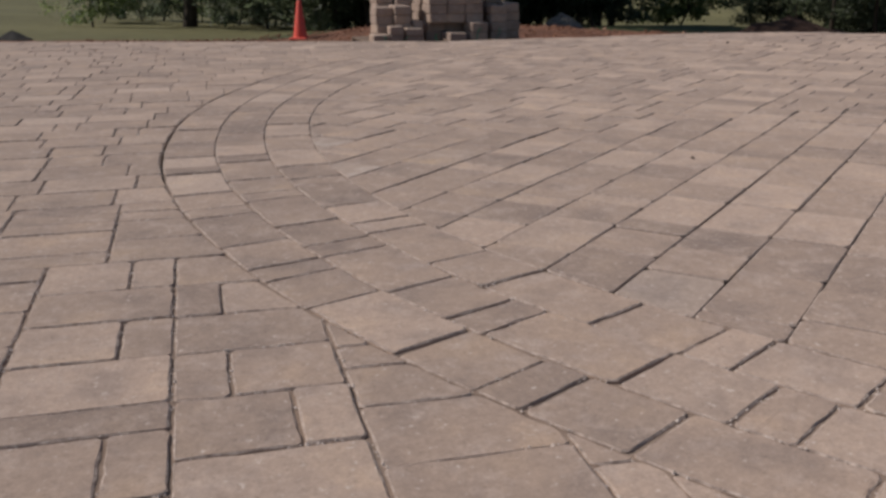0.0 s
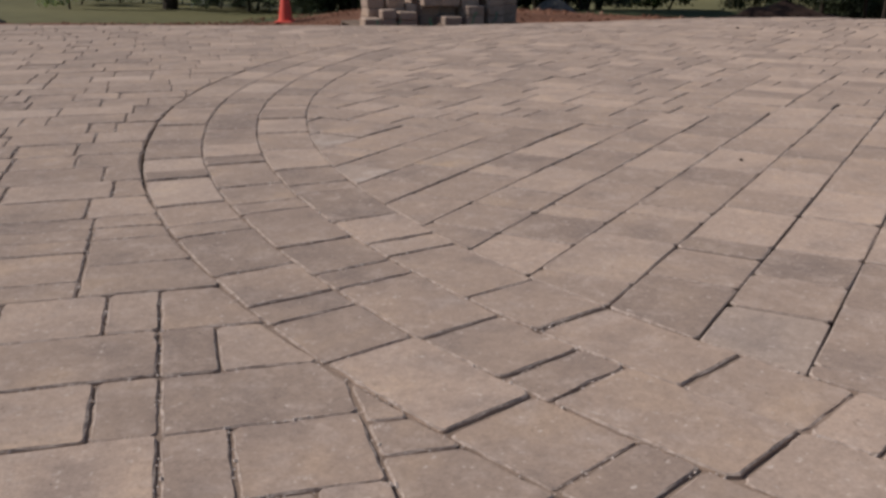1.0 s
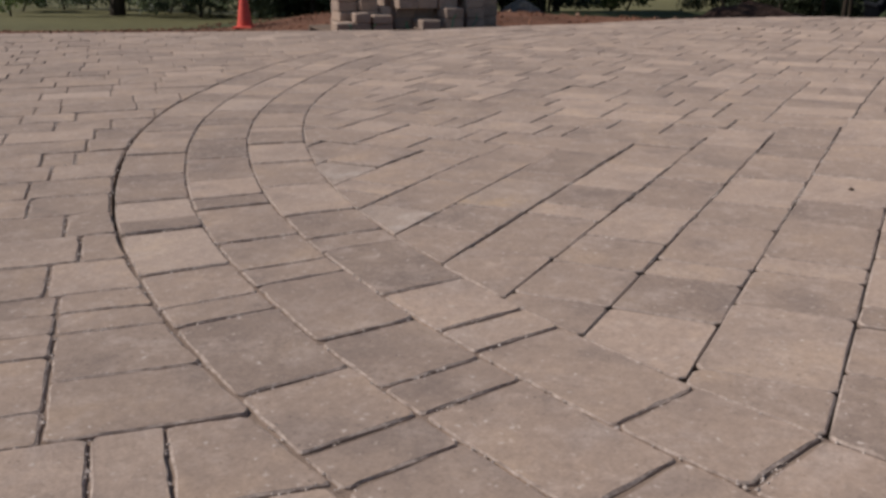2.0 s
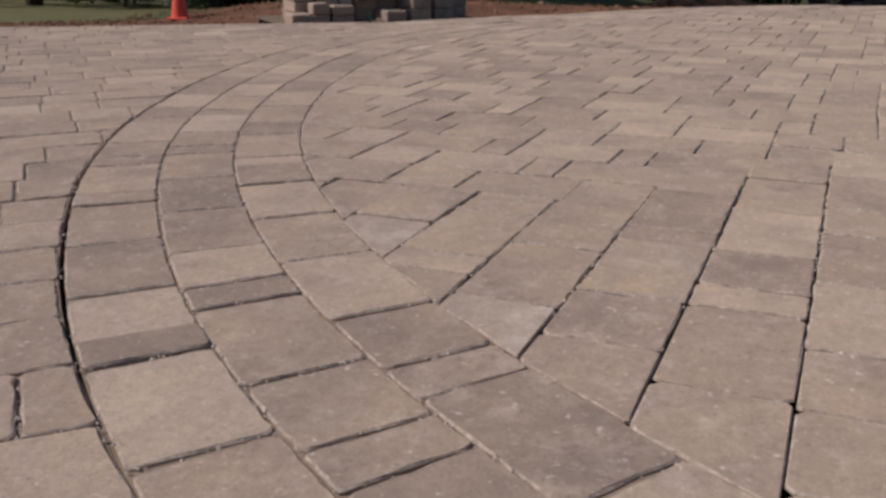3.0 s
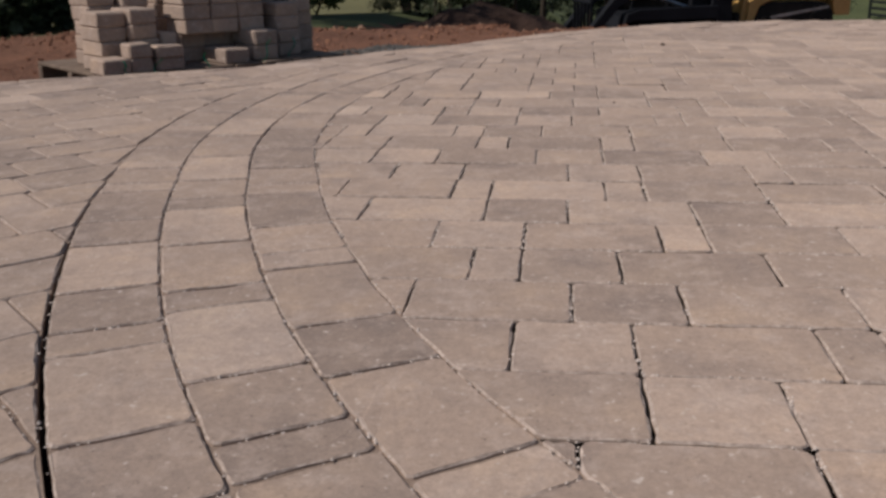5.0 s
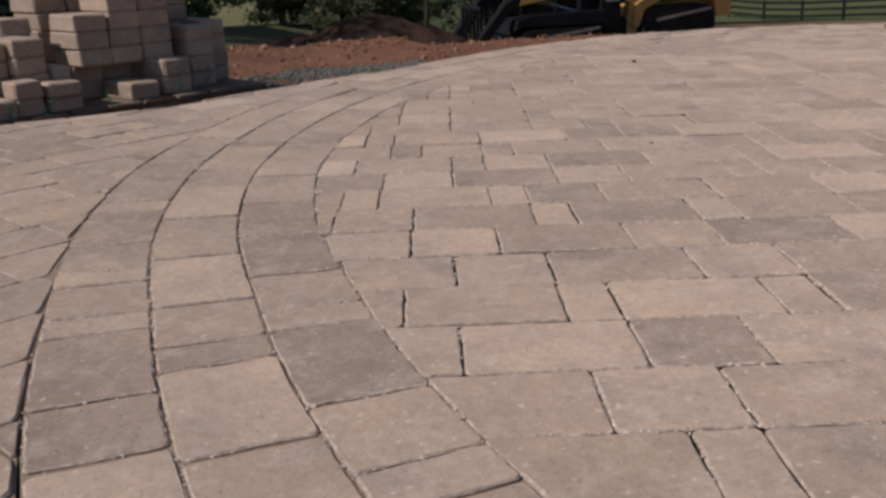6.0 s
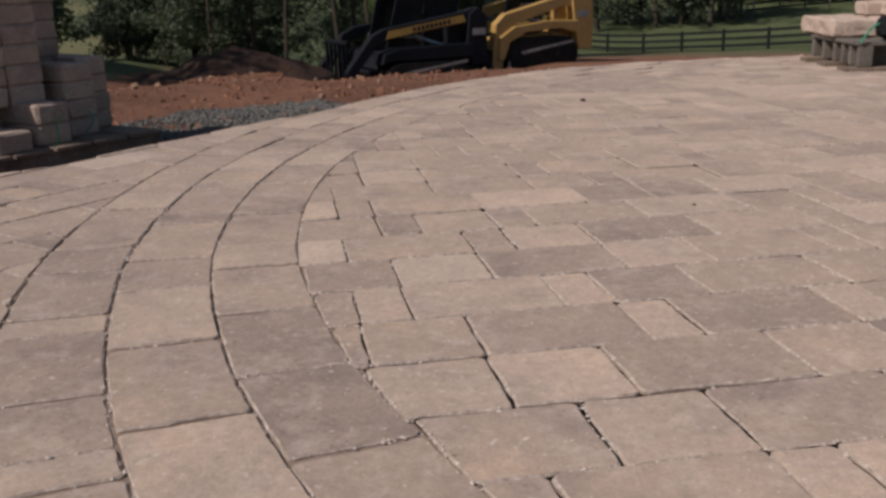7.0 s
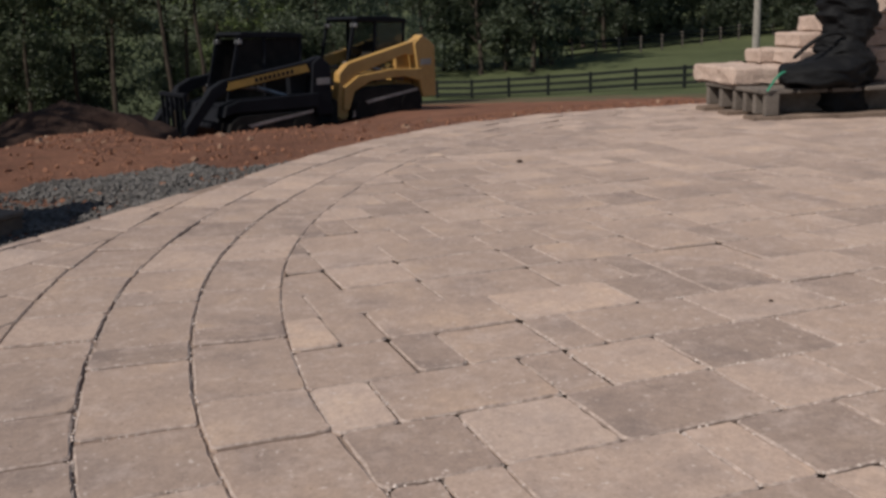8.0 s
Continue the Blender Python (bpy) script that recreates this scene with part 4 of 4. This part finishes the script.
def scatter(name, count, spots, sizes, material, label, seed, category):
    """Loose stones lying on the ground, each with its own rough shape."""
    rng = random.Random(seed)
    verts, faces = [], []
    base = [(-1, -1, -0.7), (1, -1, -0.7), (1, 1, -0.7), (-1, 1, -0.7), (-0.8, -0.7, 0.6), (0.7, -0.8, 0.7), (0.8, 0.7, 0.5), (-0.7, 0.8, 0.7)]
    sides = [(0, 3, 2, 1), (4, 5, 6, 7), (0, 1, 5, 4), (1, 2, 6, 5), (2, 3, 7, 6), (3, 0, 4, 7)]
    done = 0
    while done < count:
        x, y = spots(rng)
        if paving_gap(x, y) < 0.012:
            continue
        s = rng.uniform(*sizes)
        rot = Euler((rng.uniform(0, 6.28), rng.uniform(0, 6.28), rng.uniform(0, 6.28))).to_matrix()
        at = len(verts)
        for b in base:
            p = Vector([c * s * rng.uniform(0.35, 0.62) for c in b])
            verts.append(Vector((x, y, terrain(x, y) + s * 0.15)) + rot @ p)
        faces += [[at + i for i in f] for f in sides]
        done += 1
    me = bpy.data.meshes.new(name)
    me.from_pydata(verts, [], faces)
    me.materials.append(material)
    return tagged(new(name, me), label, category, kind="stuff")


def beside_ring(a0, a1, wide, crowd=1.3):
    def spot(rng):
        a = radians(rng.uniform(a0, a1))
        r = RADII[0] + wide * rng.random() ** crowd
        return CENTRE.x + r * math.cos(a), CENTRE.y + r * math.sin(a)
    return spot


def patchy(spot, seed, fill=0.3):
    """The same spots, thinned out in patches."""
    def kept(rng):
        while True:
            x, y = spot(rng)
            if noise.noise(Vector((x * 2.6, y * 2.6, seed))) + fill > rng.random() * 0.7 - 0.1:
                return x, y
    return kept


scatter("gravel", 11500, patchy(beside_ring(131, 156, 1.42, 0.8), 1.0, 0.52), (0.009, 0.026), GRAVEL, "grey crushed gravel along the edge of the paving", 31, "gravel")
scatter("gravel", 2600, patchy(beside_ring(119, 133, 0.62, 1.1), 3.0), (0.008, 0.024), GRAVEL, "thin strip of grey gravel beside the curved paving edge", 34, "gravel")
scatter("clay_clods", 5200, patchy(beside_ring(70, 165, 7.0, 0.7), 5.0), (0.007, 0.030), CLODS, "clods of red clay on the bare soil", 32, "clods")
scatter("pale_clods", 90, beside_ring(70, 160, 6.0, 0.7), (0.02, 0.065), PALE_CLODS, "dry pale lumps of clay on the bare soil", 33, "clods")


def build_chip(x, y, s, seed):
    rng = random.Random(seed)
    bm = bmesh.new()
    bmesh.ops.create_icosphere(bm, subdivisions=1, radius=s)
    for v in bm.verts:
        v.co = Vector((v.co.x * rng.uniform(0.7, 1.4), v.co.y * rng.uniform(0.7, 1.2), v.co.z * 0.6))
    ob = new("stone_chip", mesh_of(bm, "stone_chip", DARK_SOIL))
    ob.location = (x, y, level(x, y) + s * 0.5)
    tagged(ob, "small dark stone chip lying on the paving", "stone chip", "stone chips on the paving")


for i, (x, y, s) in enumerate(((-1.25, 7.58, 0.012), (-0.12, 2.95, 0.007), (-1.62, 5.6, 0.005))):
    build_chip(x, y, s, i)

# ---- fences and pole ----


def build_fence(x0, y0, x1, y1, posts, high, label, thick=0.05, paint=BLACK_RAIL, post_paint=BLACK_RAIL):
    f = thing("fence", pose(0, 0, 0), label, "fence", "board fences in the meadow")
    pts = []
    for i in range(posts):
        k = i / (posts - 1)
        x, y = x0 + (x1 - x0) * k, y0 + (y1 - y0) * k
        pts.append(Vector((x, y, terrain(x, y))))
    for p in pts:
        part("post", boxed(p.x - thick * 1.4, p.x + thick * 1.4, p.y - thick * 1.4, p.y + thick * 1.4, p.z - 0.3, p.z + high + 0.06, 0.01), post_paint, f)
    for a, b in zip(pts, pts[1:]):
        for h in (0.25, 0.60, 0.95):
            bm = bmesh.new()
            lo, hi = h * high / 1.03 - 0.08, h * high / 1.03 + 0.08
            d = (b - a).normalized().cross(Vector((0, 0, 1))) * thick * 0.5
            vs = [bm.verts.new(p + Vector((0, 0, z)) + s * d) for p in (a, b) for z in (lo, hi) for s in (-1, 1)]
            for q in ((0, 1, 3, 2), (4, 6, 7, 5), (0, 4, 5, 1), (2, 3, 7, 6), (0, 2, 6, 4), (1, 5, 7, 3)):
                bm.faces.new([vs[i] for i in q])
            part("rail", bm, paint, f)


build_fence(16.89, 64.5, 32.85, 34.5, 13, 1.10, "black three-board horse fence across the meadow")
build_fence(31.0, 72.3, 72.0, 85.6, 17, 1.25, "weathered wooden fence rising along the foot of the woods", 0.045, BLACK_RAIL, GREY_WOOD)
build_fence(-2.0, 60.0, -26.0, 95.0, 17, 1.2, "dark wooden fence climbing the meadow", 0.06)


def build_pole(x, y):
    z = terrain(x, y)
    ob = new("utility_pole", mesh_of(rod(bmesh.new(), (x, y, z - 0.5), (x, y, z + 9), 0.27, 0.20, 14), "utility_pole", POLE_WOOD))
    tagged(ob, "pale wooden utility pole in front of the woods", "pole")


build_pole(42.8, 62.8)

# ---- trees ----


def tree_meshes(seed, high, spread, low, leaves, size, bare=1):
    """Meshes of a trunk with limbs, and of a ragged crown of leaf clumps."""
    rng = random.Random(seed)
    bm = bmesh.new()
    p, r = Vector((0, 0, -0.3)), (0.022 if bare < 2 else 0.009) * high
    limbs = []
    for k in range(7):
        q = p + Vector((rng.uniform(-0.12, 0.12), rng.uniform(-0.12, 0.12), high * 0.13))
        rod(bm, p, q, r, r * 0.82, 8)
        p, r = q, r * 0.82
        if k >= bare:
            for _ in range(2):
                a = rng.uniform(0, math.tau)
                tip = q + Vector((math.cos(a), math.sin(a), rng.uniform(0.1, 0.6))) * spread * rng.uniform(0.4, 0.8)
                mid = q.lerp(tip, 0.5) + Vector((0, 0, 0.12 * spread))
                rod(bm, q, mid, r * 0.5, r * 0.3, 5)
                rod(bm, mid, tip, r * 0.3, r * 0.08, 5)
                limbs += [mid, tip]
    trunk = mesh_of(bm, "trunk", BARK)
    centres = list(limbs)
    for _ in range(34):
        a, h = rng.uniform(0, math.tau), rng.random()
        rr = spread * math.sqrt(rng.random()) * (0.45 + 0.75 * math.sin(math.pi * (0.15 + 0.8 * h)))
        centres.append(Vector((rr * math.cos(a), rr * math.sin(a), low + (high - low) * h)))
    verts, faces = [], []
    each = leaves // len(centres)
    for c in centres:
        cr = spread * rng.uniform(0.16, 0.34)
        for _ in range(each):
            d = Vector((rng.gauss(0, 1), rng.gauss(0, 1), rng.gauss(0, 0.7)))
            o = c + d.normalized() * cr * rng.random() ** 0.5
            if o.z < low * 0.5:
                continue
            s = size * rng.uniform(0.6, 1.4)
            e = Euler((rng.uniform(-1.1, 1.1), rng.uniform(-1.1, 1.1), rng.uniform(0, 6.28))).to_matrix()
            at = len(verts)
            verts += [o + e @ Vector(v) * s for v in ((0, -0.5, 0), (0.32, 0, 0.06), (0, 0.5, 0), (-0.32, 0, 0.06))]
            faces.append((at, at + 1, at + 2, at + 3))
    return trunk, verts, faces


def build_tree_kind(name, seed, high, spread, low, leaves, size, leaf, label, category, group, bare=1):
    trunk, verts, faces = tree_meshes(seed, high, spread, low, leaves, size, bare)
    t = thing(name, pose(0, 0, -500), label, category, group)
    ob = new("trunk", trunk)
    ob.parent = t
    me = bpy.data.meshes.new("crown")
    me.from_pydata(verts, [], faces)
    me.materials.append(leaf)
    crown = new("crown", me)
    crown.parent = t
    return t


def plant(kinds, spots, seed, scale=(0.8, 1.25), sink=0.0):
    rng = random.Random(seed)
    for x, y in spots:
        ob = copy_thing(rng.choice(kinds), pose(x, y, terrain(x, y) - sink, 0, 0, rng.uniform(0, 360)))
        s = rng.uniform(*scale)
        ob.scale = (s, s, s * rng.uniform(0.9, 1.1))


WOOD_TREES = [build_tree_kind("tree", 100 + k, 9.0, 3.0, 1.2, 10500, 0.145, LEAF if k < 3 else LEAF_PALE, "dark green broad-leaved tree at the edge of the woods", "tree", "trees of the woods") for k in range(4)]
SLIM_TREES = [build_tree_kind("tree", 600 + k, 8.0, 1.7, 2.9, 7000, 0.13, LEAF, "slim tree with a bare trunk at the edge of the woods", "tree", "slim trees of the woods", 3) for k in range(3)]
FAR_TREES = [build_tree_kind("tree", 400 + k, 9.5, 3.1, 0.8, 3000, 0.28, LEAF_FAR, "deep green tree in the woods beyond the meadow", "tree", "trees beyond the meadow") for k in range(3)]
FAR_BUSHES = [build_tree_kind("bush", 500 + k, 2.6, 1.6, 0.1, 2600, 0.17, LEAF_FAR, "deep green bush at the foot of the far woods", "bush", "bushes beyond the meadow") for k in range(2)]
# these low bushes carry the woods' shade in their leaf colour
BUSHES = [build_tree_kind("bush", 200 + k, 2.6, 1.5, 0.2, 6500, 0.10, LEAF_SHADED, "dark green bush under the trees", "bush", "bushes along the woods") for k in range(3)]
PALE_BUSHES = [build_tree_kind("bush", 300 + k, 2.2, 1.3, 0.2, 3000, 0.13, LEAF_PALE, "pale green bush in the meadow", "bush", "pale bushes in the meadow") for k in range(2)]


def around(a0, a1, r0, r1, count, seed):
    """Spots by bearing left of straight ahead and by distance."""
    rng = random.Random(seed)
    out = []
    for i in range(count):
        a = radians(a0 + (a1 - a0) * (i + rng.random()) / count)
        r = rng.uniform(r0, r1)
        out.append((-r * math.sin(a), 3 + r * math.cos(a)))
    return out


plant(WOOD_TREES, around(12, 5, 28, 34, 4, 1), 1, (0.55, 0.8))
plant(WOOD_TREES, around(0.5, -9, 28, 34, 5, 18), 18, (0.55, 0.8))
plant(WOOD_TREES, around(12.3, 5.5, 36, 48, 5, 2), 2, (0.6, 0.9))
plant(WOOD_TREES, around(-0.5, -13, 36, 48, 7, 20), 20, (0.6, 0.9))
plant(SLIM_TREES, around(11, 0, 21, 30, 9, 21), 21, (0.7, 1.0))
plant(SLIM_TREES, around(0, -10, 30, 40, 6, 22), 22, (0.8, 1.1))
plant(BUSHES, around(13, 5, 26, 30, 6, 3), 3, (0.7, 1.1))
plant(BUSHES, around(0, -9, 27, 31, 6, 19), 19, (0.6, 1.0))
plant(WOOD_TREES, around(28, 21.5, 27, 34, 6, 4), 4, (0.6, 0.8))
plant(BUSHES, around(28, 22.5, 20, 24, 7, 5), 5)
plant(WOOD_TREES, around(42, 34, 17, 24, 8, 6), 6)
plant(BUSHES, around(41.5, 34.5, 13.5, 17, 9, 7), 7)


def left_of_start(bearings):
    """Spots by bearing left of straight ahead and by distance, from where the walk begins."""
    return [(0.8 - r * math.sin(radians(a)), -0.2 + r * math.cos(radians(a))) for a, r in bearings]


plant(WOOD_TREES, left_of_start(((45.0, 23), (41.2, 26), (48.6, 34))), 8, (0.85, 1.0))
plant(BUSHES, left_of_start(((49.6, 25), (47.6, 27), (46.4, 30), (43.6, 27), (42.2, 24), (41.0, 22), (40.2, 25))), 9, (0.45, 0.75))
plant(PALE_BUSHES, left_of_start(((50.2, 22), (44.2, 31))), 23, (0.6, 0.8))
plant(PALE_BUSHES, [(-8.5, 29.5), (-9.5, 31.0)], 10)
plant(FAR_TREES, around(-19, -52, 100, 125, 34, 11), 11, (1.1, 1.6))
plant(FAR_TREES, around(60, -60, 150, 190, 46, 12), 12, (1.3, 1.9))
plant(FAR_BUSHES, around(-20, -52, 94, 100, 26, 13), 13, (1.2, 2.0))
plant(FAR_TREES, around(-15, -25, 69, 77, 12, 14), 14, (0.8, 1.2))
plant(FAR_TREES, around(-23, -30, 86, 98, 8, 16), 16, (1.0, 1.4))
for kind in WOOD_TREES + SLIM_TREES + FAR_TREES + FAR_BUSHES + BUSHES + PALE_BUSHES:
    for o in (*kind.children, kind):
        bpy.data.objects.remove(o)
